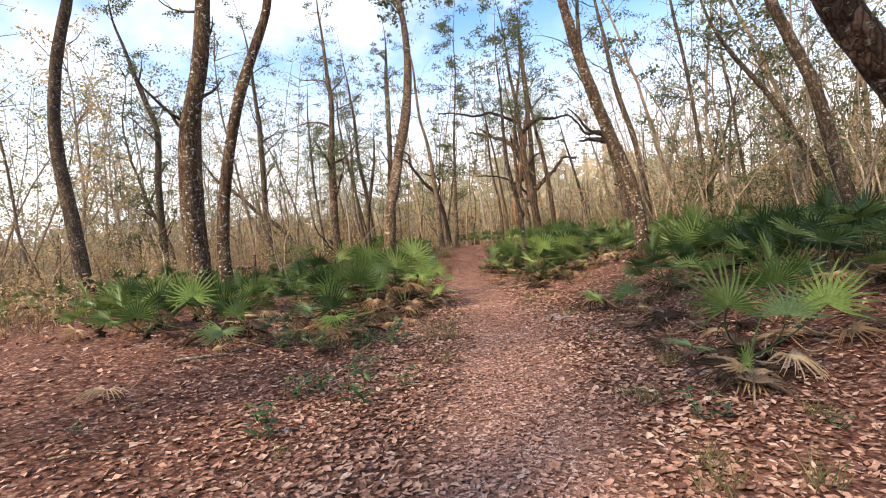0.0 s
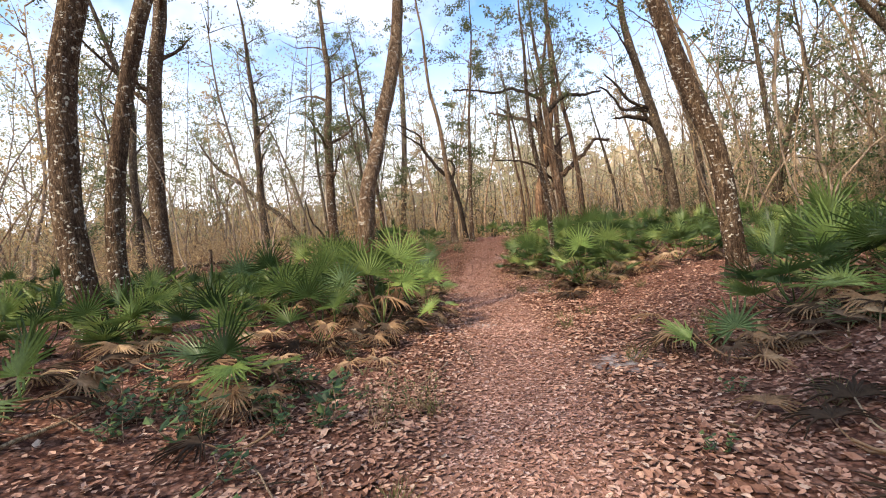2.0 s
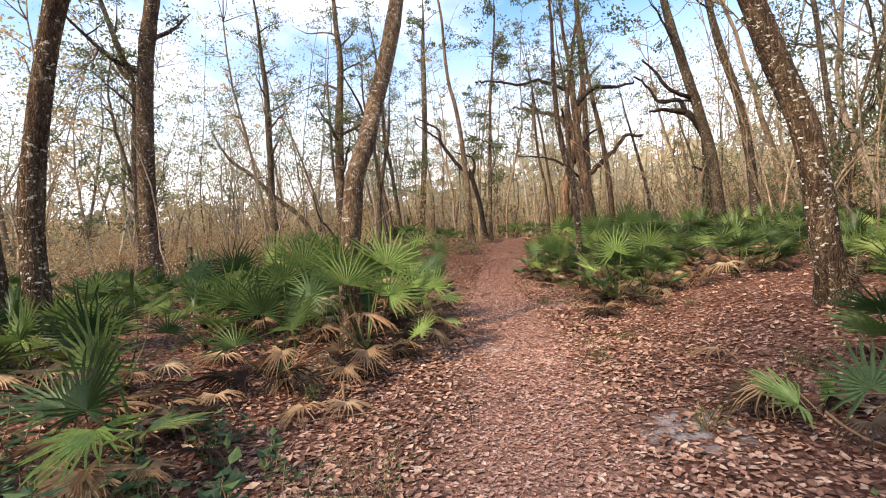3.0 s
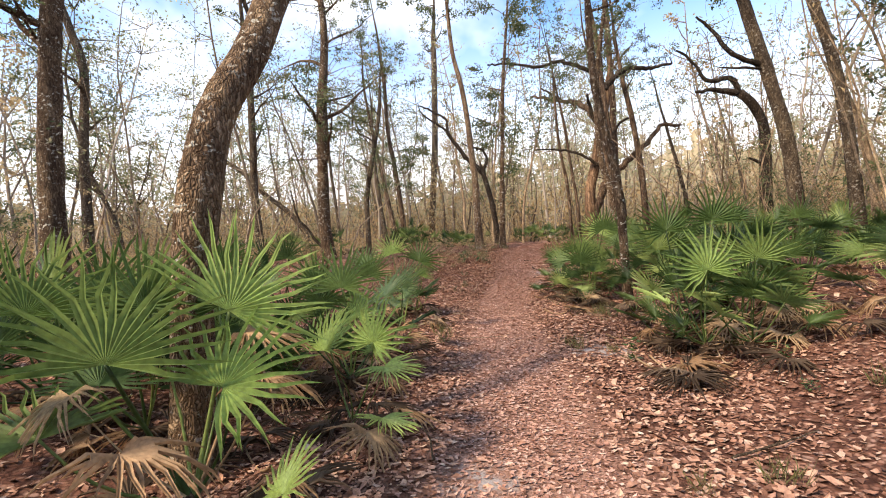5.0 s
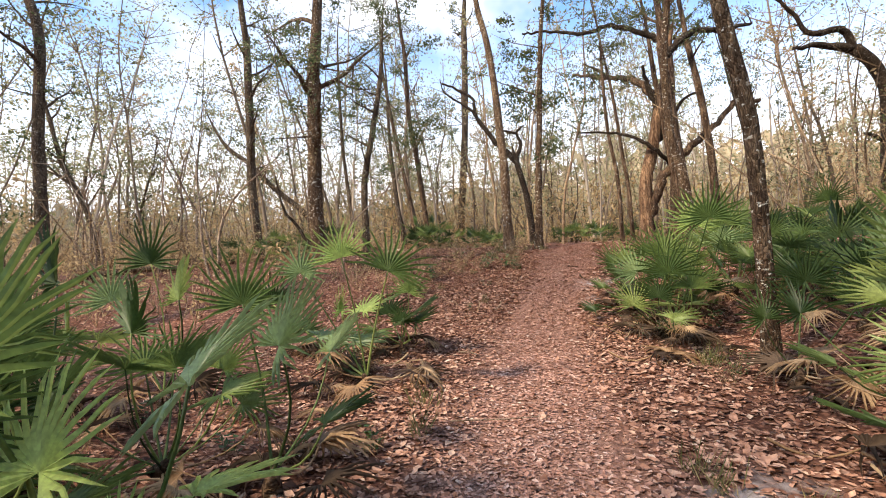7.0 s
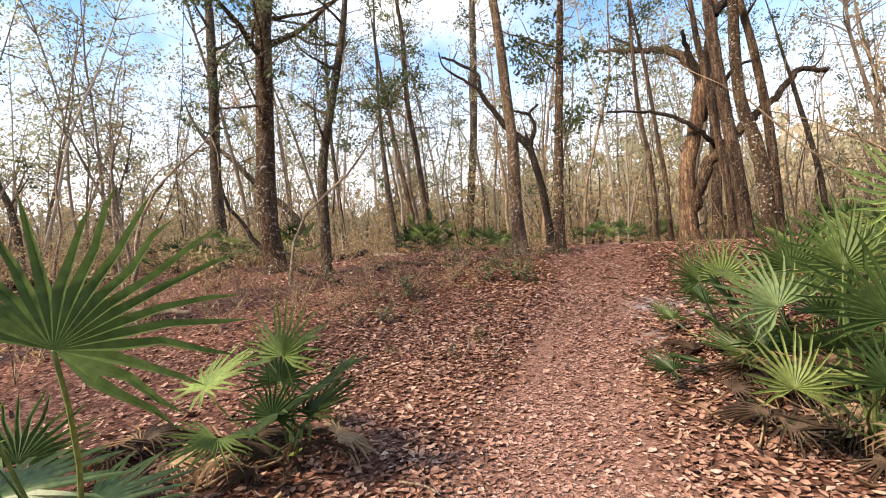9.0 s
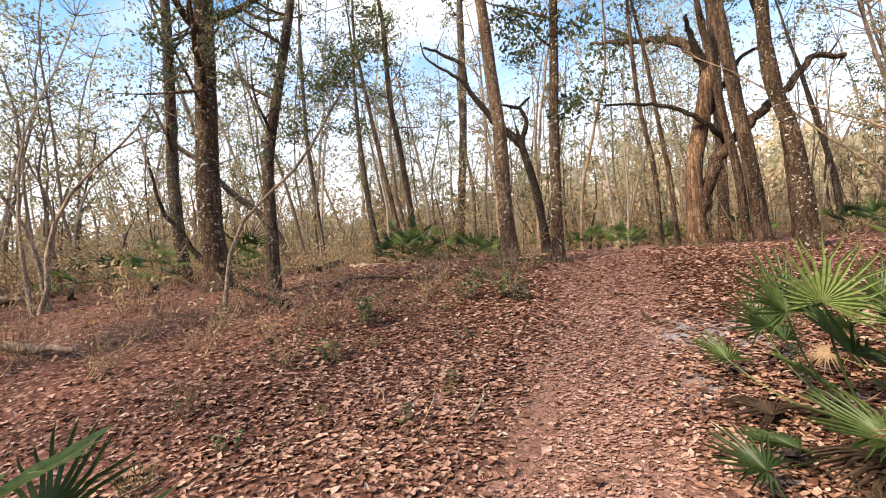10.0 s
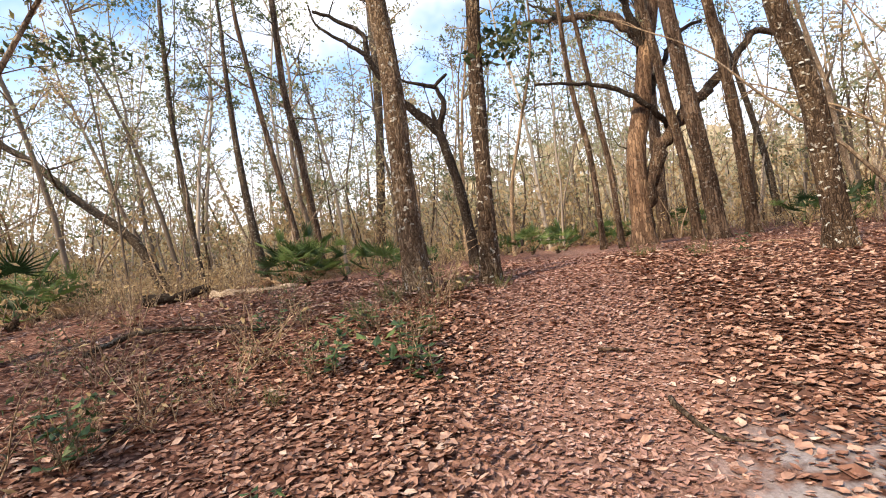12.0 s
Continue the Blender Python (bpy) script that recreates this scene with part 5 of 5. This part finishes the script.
trail_palmetto((2.95, 16.35), 19, [(2.6, 16.1, 0.7, 22, 70, 0.65, 0), (3.1, 16.5, 0.95, -5, 78, 0.75, 0), (3.4, 16.3, 0.8, -30, 68, 0.75, 0)], 2)
trail_palmetto((2.5, 18.45), 20, [(2.1, 18.62, 0.92, 5, 58, 0.95, 2, 1.0, 42), (2.46, 18.6, 1.17, 5, 72, 1.0, 0), (2.34, 17.95, 0.95, -8, 66, 1.0, 0), (2.15, 17.65, 0.7, -4, 60, 0.65, 0), (1.95, 18.1, 0.55, 12, 66, 0.72, 0), (2.28, 17.6, 0.45, -70, 12, 0.65, 0), (2.8, 18.5, 1.55, 0, 78, 0.95, 1), (2.85, 18.05, 1.6, -15, 80, 1.0, 0), (2.6, 18.0, 0.75, -40, 40, 0.9, 0)], 0)
trail_palmetto((2.35, 19.9), 22, [(2.0, 19.97, 0.97, 32, 62, 0.85, 0), (2.2, 20.0, 1.02, -8, 80, 0.85, 0), (2.35, 19.0, 1.14, -5, 72, 0.9, 0), (1.93, 20.8, 0.5, 40, 35, 0.65, 0), (1.9, 19.7, 0.28, 75, 6, 0.6, 0), (1.62, 19.4, 0.3, 60, 22, 0.62, 0), (2.25, 21.0, 0.7, 30, 60, 0.75, 0), (2.2, 19.5, 0.4, 60, 20, 0.8, 0), (2.3, 20.2, 0.45, 75, 30, 0.75, 0), (2.08, 18.8, 0.6, 30, 45, 0.75, 0), (2.2, 20.5, 0.7, 60, 40, 0.75, 0)], 0)
trail_palmetto((3.2, 19.4), 23, [(2.93, 19.4, 1.1, 10, 80, 0.9, 0), (3.35, 19.0, 1.52, 0, 86, 1.0, 0), (3.5, 19.6, 1.3, -20, 80, 0.95, 2)], 2)
# small stands on the flat ahead
for kind, x, y, turn, scale in ((0, -3.9, 32.0, 0, 1.05), (2, -4.5, 32.4, 80, 1.1), (4, -4.2, 31.6, 190, 0.95), (2, -4.1, 32.5, 250, 1.15), (1, -1.7, 30.9, 140, 0.85), (4, -8.9, 29.3, 20, 0.9), (0, -5.95, 26.1, 40, 0.95), (2, -7.0, 24.6, 200, 0.75), (4, -10.8, 30.9, 120, 1.1), (0, -10.0, 31.3, 10, 1.0), (1, -9.4, 25.9, 80, 0.85), (5, -8.6, 24.2, 80, 0.8), (3, -9.6, 30.4, 60, 1.0), (2, -3.3, 33.4, 10, 0.9)):
    plant(kind, x, y, turn, scale)

rng = random.Random(12)


def scatter_plants(n, x0, x1, y0, y1, smallest, largest, gap):
    made = []
    for _ in range(n * 30):
        if len(made) >= n:
            break
        x, y = rng.uniform(x0, x1), rng.uniform(y0, y1)
        if all((x - p) ** 2 + (y - q) ** 2 > gap * gap for p, q in made):
            made.append((x, y))
            plant(rng.randrange(5), x, y, rng.uniform(0, 360), rng.uniform(smallest, largest))


scatter_plants(14, -6.5, -2.9, 9.5, 15.5, 0.6, 0.85, 0.9)
scatter_plants(4, -5.8, -3.6, 7.0, 9.0, 0.6, 0.8, 0.9)
scatter_plants(14, -9.0, -3.2, 13.2, 16.0, 0.6, 0.85, 1.0)
scatter_plants(10, -11.0, -6.0, 9.0, 14.0, 0.6, 0.85, 1.0)
scatter_plants(26, 5.6, 12.0, 7.5, 16.5, 0.65, 0.9, 0.9)
scatter_plants(16, 5.4, 9.5, 5.5, 11.0, 0.75, 1.05, 0.8)
scatter_plants(30, 4.9, 13.0, 14.5, 22.5, 0.75, 1.0, 0.9)
scatter_plants(16, 8.5, 18.0, 23.0, 36.0, 0.8, 1.05, 1.2)
scatter_plants(16, 2.0, 9.0, 37.0, 48.0, 0.8, 1.1, 1.0)
scatter_plants(8, -3.0, 2.0, 36.0, 46.0, 0.7, 0.95, 1.0)


# ---- fallen leaves ----
def fallen_leaves(name, label, seed, count, place, size, lift, tilt, mat, plain=False):
    """Curled dead leaves, lying at random; place gives x, y of each. Plain ones, and those well off the trail, have fewer corners."""
    r = np.random.default_rng(seed)
    verts, faces = [], []
    made = 0
    while made < count:
        x, y, keep = place(r)
        if r.random() > keep:
            continue
        z = floor_z(x, y) + 0.003 + lift * r.random()
        s = size * r.uniform(0.5, 1.35)
        az = r.uniform(0, 2 * math.pi)
        turn = Euler((r.normal(0, tilt), r.normal(0, tilt), az)).to_matrix()
        wide, curl = s * r.uniform(0.18, 0.4), s * r.uniform(-0.07, 0.2)
        k = len(verts)
        bend = r.uniform(-0.2, 0.2)
        a, b = r.uniform(-0.25, -0.05), r.uniform(0.1, 0.3)
        if plain or abs(x - trail_x(y)) > 1.7:
            shape = ((-0.5, bend, 1), (a + 0.1, r.uniform(0.75, 1.1), 0.1), (0.5, -bend, 0.9), (b - 0.15, -r.uniform(0.75, 1.1), 0.1), (0.0, 0, -0.3))
            ring = 4
        else:
            shape = ((-0.5, bend, 1), (a, r.uniform(0.75, 1.1), 0.1), (b, r.uniform(0.6, 1.0), 0.15), (0.5, -bend, 0.9), (b - 0.04, -r.uniform(0.6, 1.0), 0.15), (a + 0.05, -r.uniform(0.75, 1.1), 0.1), (0.0, 0, -0.3))
            ring = 6
        for u, w, c in shape:
            p = turn @ Vector((u * s, w * wide, curl * c + (0.3 * wide if abs(w) > 0.5 else 0)))
            verts.append((x + p.x, y + p.y, z + p.z + 0.05 * s))
        faces += [(k + ring, k + (i + 1) % ring, k + i) for i in range(ring)]
        made += 1
    me = bpy.data.meshes.new(name)
    me.from_pydata(verts, [], faces)
    me.materials.append(mat)
    return tagged(new(name, me), label, "fallen leaves", kind="stuff")


def by_the_trail(r):
    y = r.uniform(1.2, 31) if r.random() < 0.72 else r.uniform(19.5, 27.5)
    x = trail_x(y) + r.normal(0, 2.15)
    return x, y, (1 - 0.96 * trail_amount(x, y)) * (1 - 0.7 * sand_amount(x, y))


def on_the_trail(r):
    y = r.uniform(1.5, 34)
    x = trail_x(y) + r.normal(0, 0.75)
    return x, y, (0.25 + 0.75 * trail_amount(x, y)) * (1 - 0.65 * sand_amount(x, y))


def wide_spread(r):
    y, x = r.uniform(1, 34), r.uniform(-9, 11)
    return x, y, 1 - 0.85 * trail_amount(x, y)


fallen_leaves("leaf_litter", "curled brown oak leaves lying thick on the ground", 5, 112000, by_the_trail, 0.062, 0.012, 0.21, LITTER)
fallen_leaves("leaf_litter", "small trodden leaf scraps on the trail", 7, 72000, on_the_trail, 0.046, 0.004, 0.17, SCRAPS, True)
fallen_leaves("leaf_litter", "brown leaves scattered over the forest floor", 6, 14000, wide_spread, 0.09, 0.014, 0.3, LITTER, True)


# ---- small growth and dead wood ----
def seedling(seed, stems, tall, leaf_size):
    """A few thin stems with broad green leaves."""
    rng = random.Random(seed)
    root = tagged(new("seedling"), "small green seedling with broad leaves on the litter", "seedling", "seedlings on the forest floor")
    wood, leaf = Geo(), Geo()
    for _ in range(stems):
        pts = [Vector((rng.uniform(-0.1, 0.1), rng.uniform(-0.1, 0.1), -0.02))]
        d = Vector((rng.uniform(-0.5, 0.5), rng.uniform(-0.5, 0.5), 1)).normalized()
        for k in range(4):
            d = (d + any_way(rng) * 0.25).normalized()
            pts.append(pts[-1] + d * tall * rng.uniform(0.18, 0.3))
            for _ in range(rng.randrange(1, 4)):
                w = Vector((rng.uniform(-1, 1), rng.uniform(-1, 1), rng.uniform(-0.1, 0.4))).normalized()
                across = w.cross(Vector((0, 0, 1))).normalized()
                leaf.leaf(pts[-1], w, across, leaf_size * rng.uniform(0.6, 1.2), leaf_size * rng.uniform(0.4, 0.6))
        wood.tube(pts, [0.004] * 5, 3)
    part("stem", wood.mesh("stem", STEM), root)
    part("leaves", leaf.mesh("leaves", SEEDLING, False), root, "broad mid-green leaves")
    return root


def low_shrub(seed, label="low twiggy shrub with small dull green leaves", leafy=4, mat=LEAF, size=0.05):
    """A knee-high shrub of thin twigs with small leaves."""
    rng = random.Random(seed)
    root = tagged(new("low_shrub"), label, "shrub", "low shrubs")
    wood, leaf = Geo(), Geo()
    for _ in range(16):
        d = Vector((rng.uniform(-0.9, 0.9), rng.uniform(-0.9, 0.9), 1)).normalized()
        p = Vector((rng.uniform(-0.1, 0.1), rng.uniform(-0.1, 0.1), -0.02))
        pts = [p]
        for k in range(4):
            d = (d + any_way(rng) * 0.3).normalized()
            pts.append(pts[-1] + d * rng.uniform(0.08, 0.16))
            e = (d + any_way(rng)).normalized()
            q = pts[-1] + e * rng.uniform(0.06, 0.14)
            wood.tube([pts[-1], q], [0.002, 0.0012], 3, cap=False)
            leaves_at(leaf, q, rng.randrange(0, leafy), 0.05, size * 0.9, rng)
        wood.tube(pts, [0.004, 0.0035, 0.003, 0.0025, 0.0015], 3, cap=False)
    part("stem", wood.mesh("stem", STEM), root)
    part("leaves", leaf.mesh("leaves", mat, False), root)
    return root


def grass_tuft(seed):
    rng = random.Random(seed)
    g = Geo()
    for _ in range(38):
        a, lean = rng.uniform(0, 6.28), rng.uniform(0.2, 0.9)
        d = Vector((math.cos(a) * lean, math.sin(a) * lean, 1)).normalized()
        g.leaf(Vector((rng.uniform(-0.09, 0.09), rng.uniform(-0.09, 0.09), -0.01)), d, d.cross(Vector((rng.uniform(-1, 1), rng.uniform(-1, 1), 0.1))).normalized(), rng.uniform(0.12, 0.3), 0.007)
    return tagged(new("grass_tuft", g.mesh("grass_tuft", GRASS, False)), "thin tuft of yellow-green grass in the litter", "grass", "grass tufts")


def planted(ob, x, y, turn, scale, first):
    m = pose(x, y, floor_z(x, y), 0, 0, turn)
    if not first:
        ob = copy_thing(ob, m)
    ob.matrix_basis = m @ Matrix.Scale(scale, 4)


SEEDS = [seedling(200, 4, 0.3, 0.12), seedling(201, 5, 0.24, 0.09), seedling(202, 3, 0.4, 0.13)]
rng = random.Random(9)
seed_spots = [(-2.5, 7.1), (-2.25, 7.35), (-2.6, 7.6), (-1.7, 7.55), (-1.35, 7.2), (-1.5, 8.2), (-1.35, 7.9), (-1.0, 7.35), (-0.95, 7.9), (-1.9, 6.8), (-2.0, 7.1), (-2.9, 7.2), (-1.46, 5.11), (-1.98, 8.3), (-1.68, 3.8), (-1.14, 5.73), (-1.71, 4.93), (-0.87, 7.24), (-1.44, 8.36), (-2.62, 7.19), (-1.43, 7.34), (-1.84, 6.9), (-1.21, 9.24), (-2.76, 7.77), (-1.81, 7.68), (-2.4, 6.8), (-2.0, 7.4),
              (0.0, 23.33), (-0.43, 24.11), (-1.76, 22.59), (-0.58, 23.92), (0.19, 23.06), (-1.62, 22.39), (-1.68, 21.29), (-0.53, 23.41), (-1.2, 6.3), (-1.0, 4.6)]
for k, (x, y) in enumerate(seed_spots):
    planted(SEEDS[k % 3], x, y, rng.uniform(0, 360), rng.uniform(0.75, 1.2), k < 3)
for k in range(40):
    y = rng.uniform(2, 27)
    x = trail_x(y) + rng.choice((-1, 1)) * rng.uniform(1.1, 3.6)
    planted(rng.choice(SEEDS), x, y, rng.uniform(0, 360), rng.uniform(0.4, 0.8), False)
SHRUBS = [low_shrub(220), low_shrub(221), low_shrub(222)]
shrub_spots = [(-1.6, 21.3), (-1.7, 22.4), (-0.6, 23.3), (-2.4, 22.0), (-2.0, 21.0), (-3.0, 22.6), (-0.3, 24.0), (0.1, 23.6), (-1.1, 23.0), (-3.4, 21.8), (-2.8, 23.4), (-0.1, 7.4), (-0.4, 7.0), (-1.0, 24.3), (-1.5, 24.9), (0.2, 24.6), (-3.9, 22.0), (-4.4, 21.2), (2.6, 21.6), (2.4, 18.6), (2.5, 16.6), (-2.3, 20.0)]
for k, (x, y) in enumerate(shrub_spots):
    planted(SHRUBS[k % 3], x, y, rng.uniform(0, 360), rng.uniform(0.6, 1.0), k < 3)
BARE = [low_shrub(230 + k, "bare twiggy brown shrub with a few dry leaves", 2, LEAF_BROWN) for k in range(3)]
bare_spots = [(-2.0, 22.2), (-2.6, 21.6), (-1.5, 22.8), (-3.4, 22.6), (-3.0, 21.2), (-4.2, 21.6), (-4.8, 22.4), (-2.2, 23.3), (-3.8, 20.6), (-5.2, 20.8), (-4.4, 23.4), (-1.2, 23.6), (-5.8, 22.8), (-6.2, 21.4), (-3.0, 24.6), (-4.0, 25.2), (0.2, 24.4), (-2.2, 25.6)]
for k, (x, y) in enumerate(bare_spots):
    planted(BARE[k % 3], x, y, rng.uniform(0, 360), rng.uniform(0.9, 1.5), k < 3)
TUFTS = [grass_tuft(210), grass_tuft(211)]
tuft_spots = [(2.48, 4.16), (2.53, 3.33), (0.01, 7.27), (-0.09, 5.9), (-0.2, 24.65), (-0.5, 24.4), (-0.3, 24.9), (0.5, 25.0), (2.2, 4.8), (2.7, 5.2), (0.2, 23.8), (0.9, 25.0)]
for _ in range(50):
    y = rng.uniform(2, 27)
    tuft_spots.append((trail_x(y) + rng.choice((-1, 1)) * rng.uniform(0.8, 2.8), y))
for k, (x, y) in enumerate(tuft_spots):
    planted(TUFTS[k % 2], x, y, rng.uniform(0, 360), rng.uniform(0.6, 1.2), k < 2)


def stick(name, label, category, pts, r, mat, seed, twigs=0):
    """A crooked piece of dead wood; pts are x, y and the height over the ground."""
    rng = random.Random(seed)
    p0 = Vector((pts[0][0], pts[0][1], 0))
    line = smooth_line([Vector((x, y, floor_z(x, y) + z)) - p0 for x, y, z in pts], max(r * 2, 0.06))
    line = [p + any_way(rng) * r * 0.35 for p in line]
    g = Geo()
    g.tube(line, [r * (1 - 0.5 * k / len(line)) for k in range(len(line))], 8 if r > 0.03 else 5, rough=0.3)
    g.f.append(tuple(range(8 if r > 0.03 else 5))[::-1])
    for _ in range(twigs):
        k = rng.randrange(len(line) // 3, len(line))
        d = any_way(rng)
        g.tube([line[k], line[k] + Vector((d.x, d.y, abs(d.z) * 0.4)) * rng.uniform(0.15, 0.5)], [r * 0.35, r * 0.15], 4)
    ob = tagged(new(name, g.mesh(name, mat)), label, category)
    ob.location = p0
    return ob


stick("fallen_branch", "long bent grey-brown branch lying on the leaves", "branch", [(-2.67, 23.64, 0.05), (-2.57, 24.04, 0.06), (-2.14, 24.21, 0.06), (-1.31, 24.2, 0.04)], 0.03, BARK_GREY, 1, 3)
stick("fallen_log", "pale rotting log on the leaf litter", "log", [(-5.1, 29.6, 0.1), (-4.2, 29.5, 0.1), (-3.2, 29.5, 0.08)], 0.11, BARK_PALE, 2)
stick("fallen_log", "dark broken log end beside a leaning tree", "log", [(-7.2, 30.3, 0.15), (-6.4, 30.5, 0.2), (-5.9, 30.8, 0.3)], 0.16, BARK_DARK, 3)
stick("fallen_branch", "short mottled stick on the trail", "stick", [(1.67, 22.72, 0.03), (1.67, 22.51, 0.03), (1.76, 22.27, 0.02)], 0.018, BARK_GREY, 4, 1)
stick("fallen_branch", "short dark stick across the trail", "stick", [(1.44, 23.32, 0.02), (1.67, 23.31, 0.02)], 0.015, BARK_RED, 5)
stick("fallen_branch", "thin pale stick among palmettos", "stick", [(-3.0, 6.35, 0.03), (-2.95, 6.9, 0.05), (-2.87, 7.81, 0.09)], 0.018, STEM, 6, 3)
stick("fallen_branch", "straight pale stick in the litter", "stick", [(-3.4, 5.7, 0.03), (-2.93, 6.31, 0.03)], 0.022, BARK_PALE, 7)
stick("fallen_branch", "dark broken branch lying at the foot of a trunk", "branch", [(-4.4, 23.6, 0.12), (-3.6, 23.1, 0.06), (-2.9, 22.65, 0.05)], 0.045, BARK_DARK, 9, 3)
stick("dead_stub", "short broken dead stub among the brush", "stump", [(-5.9, 14.6, -0.1), (-5.92, 14.6, 0.7), (-5.85, 14.6, 1.35)], 0.07, BARK_RED, 10)
stick("broken_limb", "thin grey limb fallen against the brush", "branch", [(-6.9, 9.2, 0.05), (-7.9, 9.6, 0.55), (-9.2, 10.0, 0.95)], 0.03, BARK_GREY, 11, 5)
for k, (x0, y0, x1, y1) in enumerate(((-11.8, 22.4, -9.2, 23.6), (-11.6, 23.1, -8.9, 24.1), (-6.2, 21.4, -4.6, 21.0))):
    stick("fallen_log", "weathered grey log lying in dry brush", "log", [(x0, y0, 0.3 - 0.1 * k), ((x0 + x1) / 2, (y0 + y1) / 2, 0.28 - 0.1 * k), (x1, y1, 0.12)], (0.1, 0.09, 0.06)[k], (BARK_GREY, BARK_PALE, BARK_PALE)[k], 30 + k, 2)
for k in range(70):
    y = rng.uniform(2.5, 27)
    x = trail_x(y) + rng.choice((-1, 1, -1)) * rng.uniform(0.7, 4.0)
    a, length = rng.uniform(0, 6.28), rng.uniform(0.25, 0.9)
    c, d = math.cos(a) * length, math.sin(a) * length
    stick("twig", "thin dry twig on the fallen leaves", "twig", [(x, y, 0.035), (x + c * 0.5 + 0.04, y + d * 0.5, 0.05), (x + c, y + d, 0.035)], rng.uniform(0.005, 0.011), (STEM, BARK_GREY, BARK_PALE)[k % 3], 300 + k, rng.randrange(0, 3))


def fallen_frond(x, y, turn, tilt, size, seed, old=False):
    """A dry fan lying on the litter with its stalk."""
    rng = random.Random(seed)
    root = tagged(new("fallen_frond"), "rotting grey-brown palmetto frond lying on the leaves" if old else "dry tan palmetto frond lying on the leaves", "palm frond", "fallen fronds")
    root.matrix_basis = pose(x, y, floor_z(x, y) + 0.1, 0, 0, turn)
    fan = part("fan", rng.choice(DEAD_FANS if old else DRY_FANS), root)
    fan.matrix_basis = pose(0, 0, 0, tilt, rng.uniform(-15, 15), 0) @ Matrix.Scale(size, 4)
    st = part("stalk", DRY_STALK, root)
    st.matrix_basis = pose(0, 0, 0, tilt * 0.5, 0, 0) @ Matrix.Diagonal((1, 0.5, 1, 1))


for k, (x, y, turn, tilt, size) in enumerate((
        (4.1, 14.0, 170, -10, 0.8), (4.5, 14.3, 200, -5, 0.85), (3.7, 13.6, 140, 0, 0.8), (-2.0, 9.0, 190, -8, 0.7), (-1.1, 8.9, 150, -12, 0.8), (-0.75, 9.0, 200, -5, 0.65), (-2.5, 7.9, 180, -15, 0.6),
        (-1.6, 9.7, 240, 0, 0.9), (-2.6, 10.2, 150, -5, 0.9), (3.1, 7.7, 230, -20, 0.7), (3.4, 8.0, 180, -8, 0.7))):
    fallen_frond(x, y, turn, tilt, size, 400 + k)
for k in range(14):
    y = rng.uniform(4, 17)
    left = rng.random() < 0.5
    x = rng.uniform(-3.5, -0.9) if left else rng.uniform(2.6, 5.5)
    fallen_frond(x, y, rng.uniform(0, 360), rng.uniform(-15, 10), rng.uniform(0.5, 0.85), 440 + k)


for x0, x1, y0, y1, n in ((1.95, 2.8, 17.3, 20.6, 18), (-2.6, -1.2, 16.4, 18.2, 14), (-2.2, -0.4, 9.6, 14.0, 22), (2.4, 4.3, 12.9, 15.2, 16), (2.4, 4.5, 3.6, 8.6, 20), (-4.4, -1.5, 6.4, 9.0, 14)):
    for k in range(n):
        fallen_frond(rng.uniform(x0, x1), rng.uniform(y0, y1), rng.uniform(0, 360), rng.uniform(-10, 12), rng.uniform(0.55, 0.95), 480 + k, k % 6 > 0)


# thin bare saplings between the trees
def sapling(seed, tall):
    rng = random.Random(seed)
    root = tagged(new("bare_sapling"), "thin crooked bare sapling in the brush", "sapling", "bare saplings")
    g, leaf = Geo(), Geo()
    for _ in range(rng.randrange(1, 4)):
        pts = [Vector((rng.uniform(-0.15, 0.15), rng.uniform(-0.15, 0.15), -0.1))]
        d = Vector((rng.uniform(-0.35, 0.35), rng.uniform(-0.35, 0.35), 1)).normalized()
        n = 9
        for k in range(n):
            d = (d + any_way(rng) * 0.27 + Vector((0, 0, 0.05))).normalized()
            pts.append(pts[-1] + d * tall / n)
        r = rng.uniform(0.02, 0.05)
        g.tube(pts, [max(r * (1 - 0.9 * k / n), 0.006) for k in range(n + 1)], 5)
        for k in range(3, n + 1):
            if rng.random() < 0.75:
                branch(g, leaf, pts[k], d * 0.6 + any_way(rng), tall * rng.uniform(0.12, 0.28), r * 0.4, rng, 1, rng.choice((0, 1, 2)), 0.1, 0.4)
    part("stem", g.mesh("stem", rng.choice((STEM, BARK_PALE, BARK_PALE))), root)
    part("leaves", leaf.mesh("leaves", rng.choice((LEAF_BROWN, LEAF_YELLOW, LEAF)), False), root, "few small leaves")
    return root


SAPLINGS = [sapling(700 + k, 4.0 + k * 0.8) for k in range(7)]
rng = random.Random(55)
made = 0
while made < 84:
    side = rng.random()
    if side < 0.4:
        x, y = rng.uniform(-18, -6.2), rng.uniform(6, 44)
    elif side < 0.8:
        x, y = rng.uniform(7.5, 18), rng.uniform(8, 44)
    else:
        x, y = rng.uniform(-6, 14), rng.uniform(37, 52)
    planted(SAPLINGS[made % 7], x, y, rng.uniform(0, 360), rng.uniform(0.8, 1.25), made < 7)
    made += 1
